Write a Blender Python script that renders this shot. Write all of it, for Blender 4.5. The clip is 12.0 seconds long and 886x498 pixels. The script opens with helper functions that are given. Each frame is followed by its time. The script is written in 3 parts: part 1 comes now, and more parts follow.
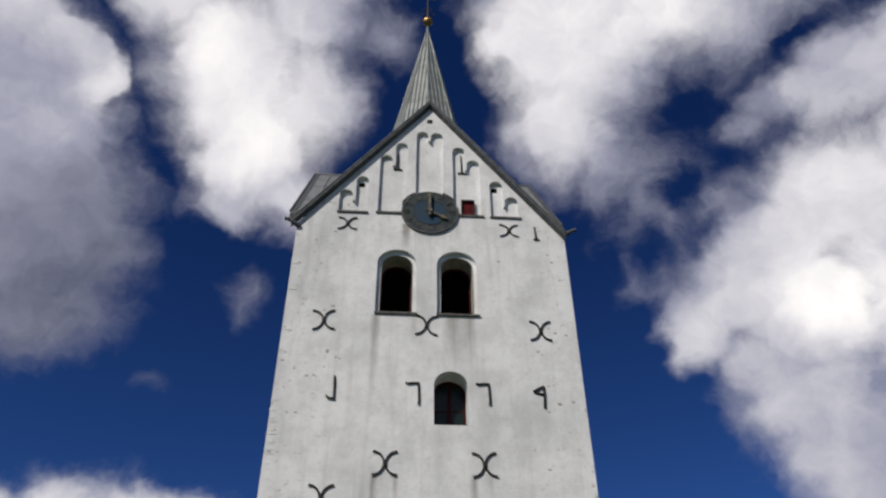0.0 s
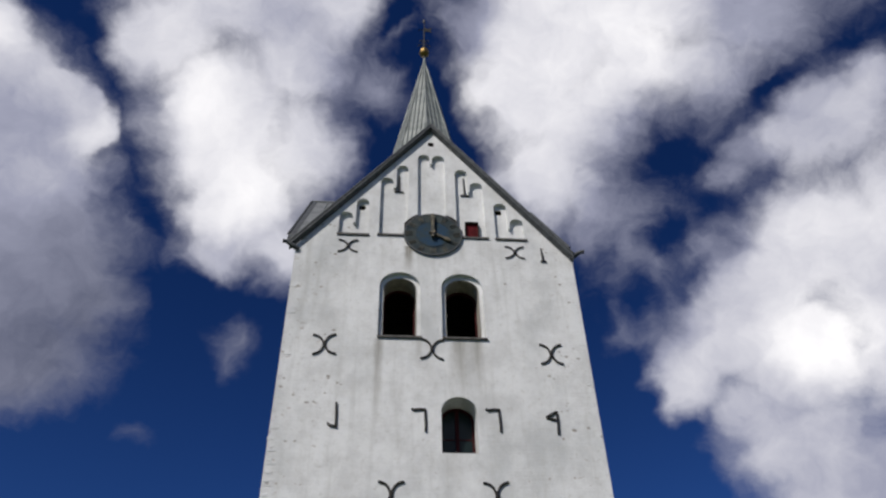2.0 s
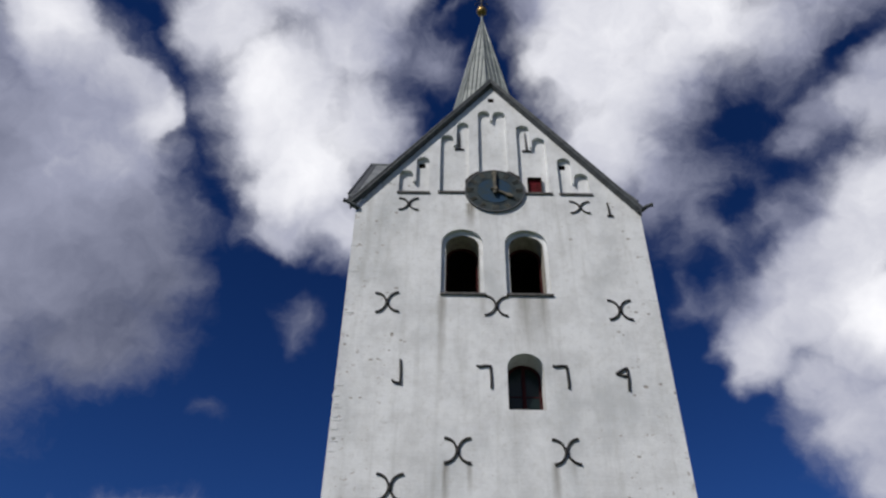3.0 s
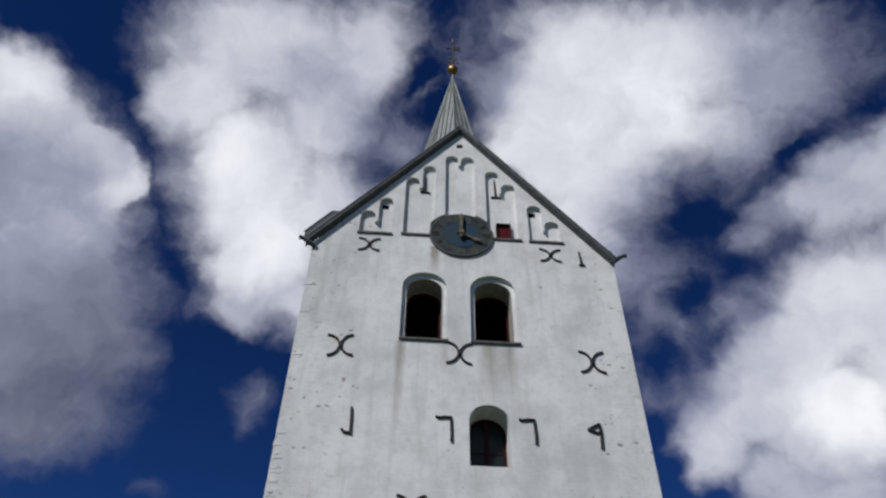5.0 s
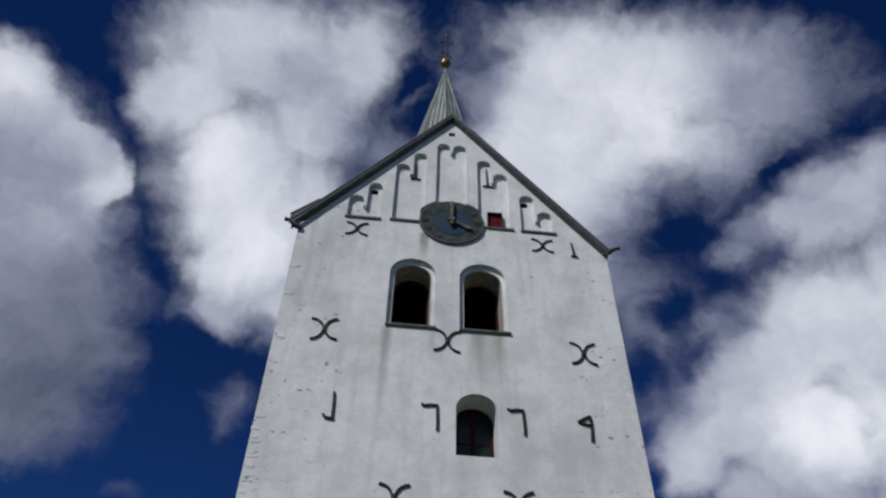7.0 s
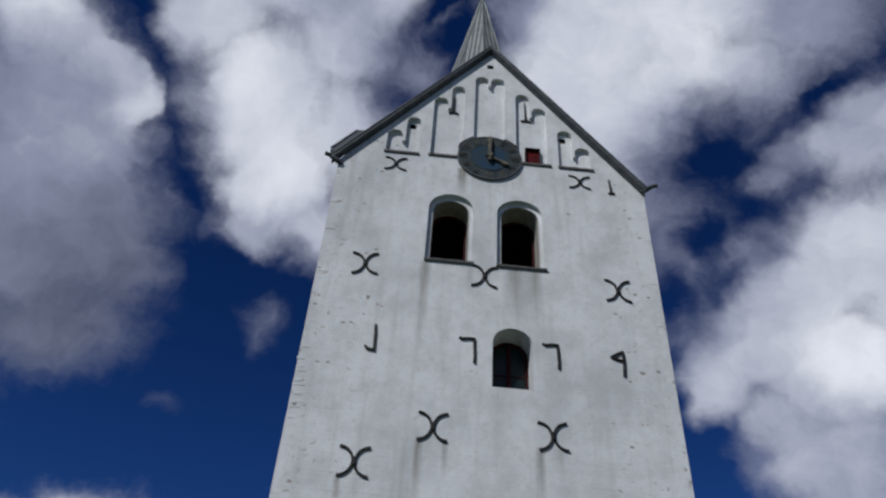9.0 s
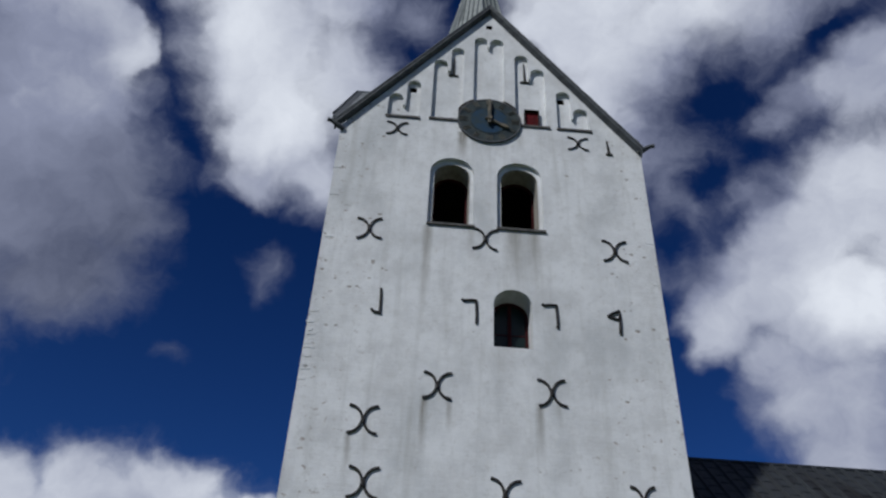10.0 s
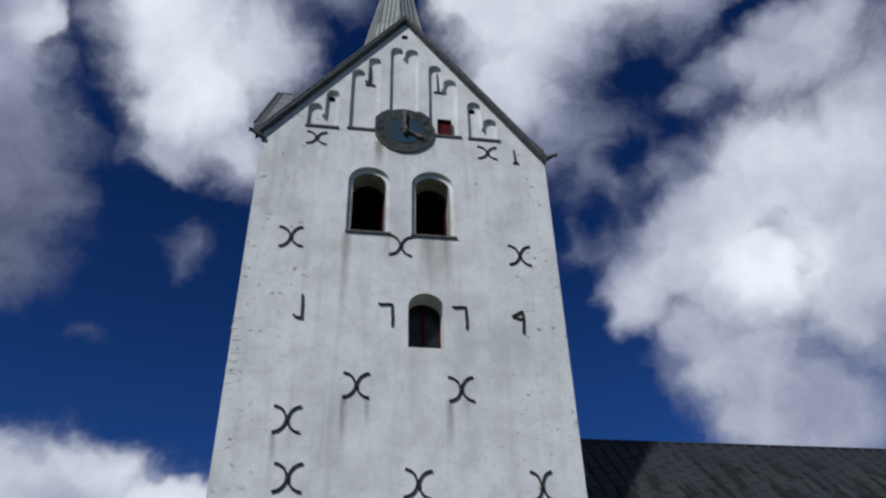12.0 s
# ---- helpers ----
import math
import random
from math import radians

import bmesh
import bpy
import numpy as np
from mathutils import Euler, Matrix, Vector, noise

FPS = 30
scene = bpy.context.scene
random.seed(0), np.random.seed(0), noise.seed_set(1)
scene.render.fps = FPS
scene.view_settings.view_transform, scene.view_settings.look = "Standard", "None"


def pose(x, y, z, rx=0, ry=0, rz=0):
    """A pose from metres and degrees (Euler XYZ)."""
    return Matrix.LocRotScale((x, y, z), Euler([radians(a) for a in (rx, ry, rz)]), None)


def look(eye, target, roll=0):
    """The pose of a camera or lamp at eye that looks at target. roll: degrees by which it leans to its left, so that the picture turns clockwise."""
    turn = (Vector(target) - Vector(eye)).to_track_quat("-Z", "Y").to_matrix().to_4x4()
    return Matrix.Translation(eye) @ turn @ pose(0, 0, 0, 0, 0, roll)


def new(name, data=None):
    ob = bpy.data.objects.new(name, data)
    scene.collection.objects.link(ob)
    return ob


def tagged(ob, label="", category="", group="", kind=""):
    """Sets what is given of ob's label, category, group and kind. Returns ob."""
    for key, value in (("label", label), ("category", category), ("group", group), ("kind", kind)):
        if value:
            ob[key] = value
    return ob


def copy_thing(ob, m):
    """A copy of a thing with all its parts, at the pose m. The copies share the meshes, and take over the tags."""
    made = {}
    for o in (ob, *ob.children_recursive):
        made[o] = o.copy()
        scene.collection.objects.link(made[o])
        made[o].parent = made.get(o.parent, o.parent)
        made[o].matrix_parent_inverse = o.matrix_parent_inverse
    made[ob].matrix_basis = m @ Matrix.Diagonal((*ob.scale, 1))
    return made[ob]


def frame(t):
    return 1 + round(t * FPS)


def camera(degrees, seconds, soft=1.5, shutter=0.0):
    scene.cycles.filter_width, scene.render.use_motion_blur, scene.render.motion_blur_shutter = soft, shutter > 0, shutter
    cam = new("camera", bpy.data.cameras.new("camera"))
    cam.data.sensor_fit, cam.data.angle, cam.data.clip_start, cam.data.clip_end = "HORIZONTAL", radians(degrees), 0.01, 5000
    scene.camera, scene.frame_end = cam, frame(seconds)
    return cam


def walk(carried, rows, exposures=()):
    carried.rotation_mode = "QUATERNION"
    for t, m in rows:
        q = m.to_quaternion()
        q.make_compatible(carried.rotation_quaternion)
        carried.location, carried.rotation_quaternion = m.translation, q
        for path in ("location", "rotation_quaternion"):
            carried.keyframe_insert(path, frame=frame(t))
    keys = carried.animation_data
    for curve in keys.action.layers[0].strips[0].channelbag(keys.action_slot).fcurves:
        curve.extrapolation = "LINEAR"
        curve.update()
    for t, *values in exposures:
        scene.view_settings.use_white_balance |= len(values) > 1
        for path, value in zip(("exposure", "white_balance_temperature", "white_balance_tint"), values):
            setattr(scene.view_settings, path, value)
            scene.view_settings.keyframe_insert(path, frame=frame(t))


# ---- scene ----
cam = camera(60.9, 12.0, soft=2.4)
PATH = [
    (0, (-1.073, -18.795, 1.484), (-0.953, -17.218, 2.707), -0.4),
    (0.5, (-1.179, -18.611, 1.479), (-1.056, -17.035, 2.704), -0.4),
    (1, (-1.306, -18.338, 1.48), (-1.14, -16.781, 2.724), -3.9),
    (1.5, (-1.385, -17.894, 1.53), (-1.187, -16.383, 2.825), -4.3),
    (2, (-1.475, -17.596, 1.413), (-1.329, -16.101, 2.734), -1.6),
    (2.5, (-1.51, -17.304, 1.347), (-1.448, -15.773, 2.632), -0.9),
    (3, (-1.491, -16.877, 1.316), (-1.504, -15.333, 2.586), 1.2),
    (3.5, (-1.552, -16.388, 1.423), (-1.519, -14.869, 2.724), 0.6),
    (3.7, (-1.571, -16.205, 1.335), (-1.512, -14.731, 2.685), -0.3),
    (5.3, (-1.459, -14.846, 1.488), (-1.376, -13.453, 2.921), 1.0),
    (5.5, (-1.521, -14.733, 1.427), (-1.427, -13.319, 2.838), -0.2),
    (6, (-1.54, -14.417, 1.459), (-1.456, -12.947, 2.812), -2.1),
    (6.5, (-1.574, -14.271, 1.514), (-1.473, -12.865, 2.933), 0.6),
    (6.7, (-1.533, -14.211, 1.474), (-1.403, -12.84, 2.924), 1.0),
    (8.3, (-1.804, -14.343, 1.513), (-1.786, -12.895, 2.893), 4.9),
    (8.5, (-1.854, -14.411, 1.469), (-1.817, -12.948, 2.832), 5.7),
    (9, (-1.811, -14.667, 1.484), (-1.75, -13.145, 2.781), 3.9),
    (9.5, (-1.81, -15.069, 1.387), (-1.75, -13.5, 2.626), 3.8),
    (10, (-1.859, -15.376, 1.45), (-1.792, -13.768, 2.637), 3.0),
    (10.5, (-1.866, -15.796, 1.368), (-1.699, -14.145, 2.485), 1.2),
    (11, (-1.828, -16.26, 1.327), (-1.774, -14.505, 2.284), 1.9),
    (11.5, (-1.792, -16.707, 1.254), (-1.671, -15.015, 2.314), 0.5),
    (12, (-1.737, -17.053, 1.302), (-1.472, -15.427, 2.436), -1.5),
]
EXPOSURES = [(0.0, 0.22, 7000, 10), (1.5, 0.22, 6900, 10), (2.5, 0.2, 6700, 10), (3.7, 0.13, 6600, 9), (5.5, 0.04, 6500, 9), (6.7, -0.06, 6400, 9), (8.3, -0.19, 6220, 8), (10.5, -0.14, 6180, 8), (11.3, -0.03, 6180, 8), (12.0, 0.0, 6220, 8)]
walk(cam, [(t, look(eye, target, roll)) for t, eye, target, roll in PATH], EXPOSURES)

# ---- sky, clouds and sun ----
SUN_EL, SUN_SIDE = 42.0, 42.5
to_sun = Vector((-math.sin(radians(SUN_SIDE)) * math.cos(radians(SUN_EL)), -math.cos(radians(SUN_SIDE)) * math.cos(radians(SUN_EL)), math.sin(radians(SUN_EL))))

# Each cloud is a heap of soft puffs in a flat chart of the sky, whose middle lies 40 degrees above the way north:
# place across, place up, half width, half height, turn, lightness, thickness
CLOUDS = {
    "west cloud": [
        (-0.58, 0.048, 0.143, 0.267, 1, 0.38, 1.0),
        (-0.464, 0.057, 0.131, 0.229, 1, 0.38, 1.4),
        (-0.381, -0.013, 0.073, 0.106, 0, 0.27, 1.1),
        (-0.441, -0.116, 0.108, 0.075, -2, 0.15, 0.8),
        (-0.458, 0.113, 0.08, 0.069, 2, 0.48, 1),
        (-0.454, 0.192, 0.12, 0.077, -37, 0.55, 1.6),
        (-0.394, 0.203, 0.048, 0.028, -39, 0.64, 1.7),
        (-0.488, 0.265, 0.063, 0.054, -20, 0.84, 1.5),
        (-0.365, 0.155, 0.029, 0.038, -38, 0.8, 1.8),
        (-0.463, -0.012, 0.067, 0.055, 0, 0.28, 1),
    ],
    "veil cloud": [
        (-0.209, 0.341, 0.144, 0.09, 3, 0.78, 1.0),
        (-0.08, 0.346, 0.086, 0.091, 2, 0.74, 0.85),
        (-0.286, 0.282, 0.067, 0.063, 3, 0.78, 1.1),
        (-0.124, 0.267, 0.086, 0.09, 2, 0.66, 0.85),
        (-0.211, 0.177, 0.105, 0.12, -23, 0.78, 1.1),
        (-0.117, 0.157, 0.07, 0.085, 1, 0.72, 0.8),
        (-0.19, 0.075, 0.08, 0.087, -19, 0.88, 1.2),
        (-0.236, 0.22, 0.049, 0.05, 2, 0.92, 1),
        (-0.211, 0.013, 0.057, 0.032, 0, 0.55, 0.7),
        (-0.139, 0.016, 0.047, 0.053, 0, 0.66, 0.7),
        (-0.152, 0.323, 0.043, 0.035, 2, 0.6, 0.8),
    ],
    "great cloud": [
        (0.306, 0.372, 0.243, 0.086, -2, 0.68, 1),
        (0.458, 0.33, 0.089, 0.072, 21, 0.4, 0.8),
        (0.384, 0.257, 0.086, 0.071, 33, 0.48, 0.8),
        (0.317, 0.28, 0.078, 0.072, 28, 0.7, 1),
        (0.201, 0.305, 0.135, 0.111, -1, 0.92, 1),
        (0.18, 0.218, 0.089, 0.074, -41, 0.9, 1),
        (0.261, 0.195, 0.094, 0.103, -41, 0.9, 1),
        (0.277, 0.106, 0.062, 0.082, -1, 0.62, 0.7),
        (0.119, 0.32, 0.059, 0.057, 0, 0.76, 0.7),
        (0.154, 0.24, 0.07, 0.062, -40, 0.84, 0.9),
        (0.211, 0.129, 0.088, 0.082, 0, 0.74, 0.9),
        (0.265, 0.325, 0.093, 0.064, -2, 0.9, 1),
        (0.333, 0.186, 0.05, 0.051, 29, 0.5, 0.6),
    ],
    "east cloud": [
        (0.656, 0.015, 0.131, 0.248, 0, 0.66, 1),
        (0.553, 0.203, 0.093, 0.07, 32, 0.58, 0.9),
        (0.49, 0.188, 0.06, 0.036, 33, 0.54, 0.7),
        (0.588, 0.253, 0.048, 0.041, 26, 0.64, 0.9),
        (0.548, 0.058, 0.122, 0.096, 24, 0.82, 1.1),
        (0.483, -0.013, 0.095, 0.079, 35, 0.76, 1.1),
        (0.442, -0.085, 0.093, 0.064, 16, 0.76, 1.2),
        (0.399, -0.136, 0.054, 0.057, 1, 0.8, 1.4),
        (0.531, -0.104, 0.1, 0.091, 1, 0.8, 1.1),
        (0.558, -0.069, 0.062, 0.053, 1, 0.95, 1),
        (0.537, -0.214, 0.105, 0.074, 3, 0.46, 1.1),
        (0.483, -0.182, 0.071, 0.055, -28, 0.58, 1.1),
        (0.606, -0.265, 0.124, 0.086, 8, 0.6, 1.2),
    ],
    "low cloud": [
        (-0.366, -0.583, 0.299, 0.226, -4, 0.84, 1.5),
        (-0.375, -0.45, 0.224, 0.1, -2, 0.74, 1.3),
        (-0.483, -0.382, 0.057, 0.053, -3, 0.72, 1.2),
        (-0.405, -0.374, 0.047, 0.047, -2, 0.74, 1),
        (-0.295, -0.394, 0.082, 0.048, -1, 0.72, 1.3),
        (-0.191, -0.435, 0.059, 0.044, -20, 0.92, 1.6),
        (-0.314, -0.437, 0.077, 0.029, -1, 0.62, 0.8),
        (-0.446, -0.481, 0.104, 0.049, -4, 0.9, 1),
    ],
    "wisp": [
        (-0.194, -0.101, 0.04, 0.051, -1, 0.38, 0.52),
        (-0.301, -0.217, 0.024, 0.019, -2, 0.26, 0.22),
        (0.334, 0.039, 0.085, 0.14, 0, 0.38, 0.5),
        (0.41, 0.034, 0.058, 0.032, 35, 0.48, 0.62),
        (0.343, -0.072, 0.056, 0.044, 1, 0.4, 0.55),
        (0.437, 0.14, 0.054, 0.036, 29, 0.46, 0.65),
        (-0.029, 0.232, 0.071, 0.059, -29, 0.42, 0.6),
        (0.09, 0.334, 0.037, 0.057, 0, 0.42, 0.5),
    ],
}
# Windows of clear sky between them: place across, place up, half width, half height, turn
GAPS = [
    (0.005, 0.33, 0.018, 0.053, -31),
    (0.365, 0.156, 0.052, 0.038, 34),
    (0.373, 0.057, 0.036, 0.029, 40),
    (0.336, -0.043, 0.025, 0.037, 10),
    (-0.284, -0.042, 0.027, 0.079, 20),
    (0.481, 0.242, 0.039, 0.011, 32),
]


class Net:
    """A small hand for node trees."""

    def __init__(self, tree):
        self.tree = tree
        tree.nodes.clear()

    def node(self, kind, inputs=()):
        n = self.tree.nodes.new(kind)
        self.feed(n, inputs)
        return n

    def feed(self, n, inputs):
        for key, value in dict(inputs).items():
            if isinstance(value, bpy.types.NodeSocket):
                self.tree.links.new(value, n.inputs[key])
            else:
                n.inputs[key].default_value = value

    def math(self, operation, a, b=0.0, c=0.0, clamp=False):
        n = self.node("ShaderNodeMath", {0: a, 1: b, 2: c})
        n.operation, n.use_clamp = operation, clamp
        return n.outputs[0]

    def ramp(self, value, low, high, to_low=0.0, to_high=1.0, smooth=True):
        n = self.node("ShaderNodeMapRange", {0: value, 1: low, 2: high, 3: to_low, 4: to_high})
        n.interpolation_type = "SMOOTHSTEP" if smooth else "LINEAR"
        return n.outputs[0]

    def noise(self, vector, scale, detail=4.0, rough=0.55, out=0, distort=0.0):
        return self.node("ShaderNodeTexNoise", {"Vector": vector, "Scale": scale, "Detail": detail, "Roughness": rough, "Distortion": distort}).outputs[out]

    def mix(self, factor, a, b, blend="MIX"):
        n = self.node("ShaderNodeMix")
        n.data_type, n.blend_type = "RGBA", blend
        for socket, value in ((n.inputs[0], factor), (n.inputs[6], a), (n.inputs[7], b)):
            if isinstance(value, bpy.types.NodeSocket):
                self.tree.links.new(value, socket)
            else:
                socket.default_value = value
        return n.outputs[2]

    def vec(self, operation, a, b=(0, 0, 0), out=0):
        n = self.node("ShaderNodeVectorMath")
        n.operation = operation
        self.feed(n, {0: a, 1: b} if len([i for i in n.inputs if i.enabled]) > 1 else {0: a})
        return n.outputs[out]

    def stretch(self, vector, scale):
        return self.vec("MULTIPLY", vector, scale)


def make_world():
    world = bpy.data.worlds.new("sky")
    scene.world = world
    world.use_nodes = True
    n = Net(world.node_tree)
    way = n.vec("NORMALIZE", n.node("ShaderNodeTexCoord").outputs["Generated"])
    up = radians(40)
    ahead = n.vec("DOT_PRODUCT", way, (0, math.cos(up), math.sin(up)), 1)
    above = n.vec("DOT_PRODUCT", way, (0, -math.sin(up), math.cos(up)), 1)
    across = n.vec("DOT_PRODUCT", way, (1, 0, 0), 1)
    spread = n.math("DIVIDE", 2.0, n.math("MAXIMUM", n.math("ADD", ahead, 1.0), 0.02))
    chart = n.node("ShaderNodeCombineXYZ", {0: n.math("MULTIPLY", across, spread), 1: n.math("MULTIPLY", above, spread)}).outputs[0]
    # billows: the chart is bent by noise at three sizes
    bent = chart
    for scale, much in ((5.0, 0.022), (13.0, 0.036), (34.0, 0.016)):
        shift = n.vec("SUBTRACT", n.noise(chart, scale, 3, 0.5, 1), (0.5, 0.5, 0.5))
        bent = n.vec("ADD", bent, n.stretch(shift, (much * 1.6, much * 1.6, 0)))
    flat = n.stretch(bent, (1, 1, 0))
    cover, light = None, None
    for kind, puffs in CLOUDS.items():
        for u, v, a, b, turn, tone, thick in puffs:
            m = n.node("ShaderNodeMapping")
            m.vector_type = "TEXTURE"
            n.feed(m, {"Vector": flat, "Location": (u, v, 0), "Rotation": (0, 0, radians(turn)), "Scale": (a, b, 1)})
            r = n.vec("LENGTH", m.outputs[0], out=1)
            depth = n.math("MULTIPLY_ADD", n.math("SUBTRACT", 1.0, r), thick, -0.25 if kind == "wisp" else 0.0)
            share = n.ramp(r, 1.75, 0.0)
            if cover is None:
                cover, light = depth, n.math("ADD", tone, 0.0)
            else:
                cover = n.math("SMOOTH_MAX", cover, depth, 0.2)
                light = n.node("ShaderNodeMix", {0: share, 2: light, 3: tone}).outputs[0]
    for u, v, a, b, turn in GAPS:
        m = n.node("ShaderNodeMapping")
        m.vector_type = "TEXTURE"
        n.feed(m, {"Vector": flat, "Location": (u, v, 0), "Rotation": (0, 0, radians(turn)), "Scale": (a, b, 1)})
        cover = n.math("SMOOTH_MIN", cover, n.math("MULTIPLY", n.math("SUBTRACT", n.vec("LENGTH", m.outputs[0], out=1), 1.15), 0.34), 0.16)
    # the rest of the sky, round and behind, has broken cloud of the same kind
    far = n.ramp(n.vec("LENGTH", chart, out=1), 0.75, 1.05)
    rest = n.math("MULTIPLY", n.ramp(n.noise(way, 2.6, 5, 0.55), 0.43, 0.63, -0.5, 0.55), far)
    cover = n.math("MAXIMUM", cover, n.math("ADD", rest, n.math("MULTIPLY", n.math("SUBTRACT", far, 1.0), 2.0)))
    fine = n.noise(flat, 8.0, 6, 0.6)
    cover = n.math("ADD", cover, n.math("MULTIPLY", n.math("SUBTRACT", fine, 0.5), 0.62))
    wisps = n.noise(flat, 26.0, 5, 0.65)
    cover = n.math("ADD", cover, n.math("MULTIPLY", n.math("SUBTRACT", wisps, 0.5), 0.42))
    alpha = n.ramp(cover, -0.26, 0.56)
    soft = n.noise(flat, 5.0, 5, 0.5)
    light = n.math("ADD", light, n.math("MULTIPLY", n.math("SUBTRACT", soft, 0.5), 0.5))
    light = n.math("ADD", light, n.math("MULTIPLY", n.math("SUBTRACT", n.noise(flat, 17.0, 6, 0.62), 0.5), 0.28))
    shade = n.node("ShaderNodeValToRGB", {0: light})
    stops = shade.color_ramp.elements
    stops[0].position, stops[0].color = 0.1, (0.07, 0.082, 0.138, 1)
    stops[1].position, stops[1].color = 1.0, (0.87, 0.88, 0.93, 1)
    mid = stops.new(0.5)
    mid.color = (0.29, 0.308, 0.415, 1)
    sky = n.node("ShaderNodeTexSky")
    sky.sky_type, sky.sun_disc = "NISHITA", False
    sky.sun_elevation, sky.sun_rotation = radians(SUN_EL), math.atan2(to_sun.x, to_sun.y)
    sky.altitude, sky.air_density, sky.dust_density, sky.ozone_density = 200.0, 1.0, 0.3, 2.5
    blue = n.mix(1.0, n.stretch(sky.outputs[0], (0.052, 0.052, 0.052)), (0.075, 0.225, 0.57, 1), "MULTIPLY")
    # the blue pales towards the horizon
    rise = n.node("ShaderNodeSeparateXYZ", {0: way}).outputs[2]
    blue = n.mix(n.ramp(rise, 0.75, 0.15), blue, n.stretch(blue, (2.4, 1.8, 1.6)))
    colour = n.mix(alpha, blue, shade.outputs[0])
    back = n.node("ShaderNodeBackground", {"Color": colour, "Strength": 1.0})
    n.node("ShaderNodeOutputWorld", {0: back.outputs[0]})


make_world()
sun = bpy.data.lights.new("sun", "SUN")
sun.energy, sun.angle, sun.color = 2.95, radians(2.2), (1.0, 0.97, 0.93)
sun_lamp = new("sun", sun)
sun_lamp.matrix_world = look(to_sun * 60, (0, 0, 0))


# ---- materials ----
def material(name):
    m = bpy.data.materials.new(name)
    m.use_nodes = True
    return m, Net(m.node_tree)


def finish(n, colour, rough, metal=0.0, bump=None, strength=0.5, distance=0.02, **more):
    given = {"Base Color": colour, "Roughness": rough, "Metallic": metal, **more}
    if bump is not None:
        given["Normal"] = n.node("ShaderNodeBump", {"Height": bump, "Strength": strength, "Distance": distance}).outputs[0]
    b = n.node("ShaderNodeBsdfPrincipled", given)
    n.node("ShaderNodeOutputMaterial", {0: b.outputs[0]})


def place(n):
    return n.node("ShaderNodeNewGeometry").outputs["Position"]


# Rain streaks on the tower: x, top, length, half width, strength
STREAKS = [(-1.64, 13.5, 3.2, 0.08, 0.6), (-0.5, 13.5, 1.3, 0.06, 0.3), (0.62, 13.5, 2.1, 0.18, 0.6), (1.12, 13.5, 1.9, 0.13, 0.6), (-0.83, 17.0, 1.3, 0.09, 0.95),
           (0.83, 17.1, 1.0, 0.1, 0.22), (-1.47, 8.72, 1.7, 0.055, 0.75), (-0.9, 8.72, 1.0, 0.045, 0.6), (1.12, 8.72, 1.7, 0.06, 0.6), (-3.02, 7.75, 1.3, 0.05, 0.55),
           (1.55, 8.7, 0.7, 0.05, 0.25), (0.3, 10.05, 1.2, 0.2, 0.16)]


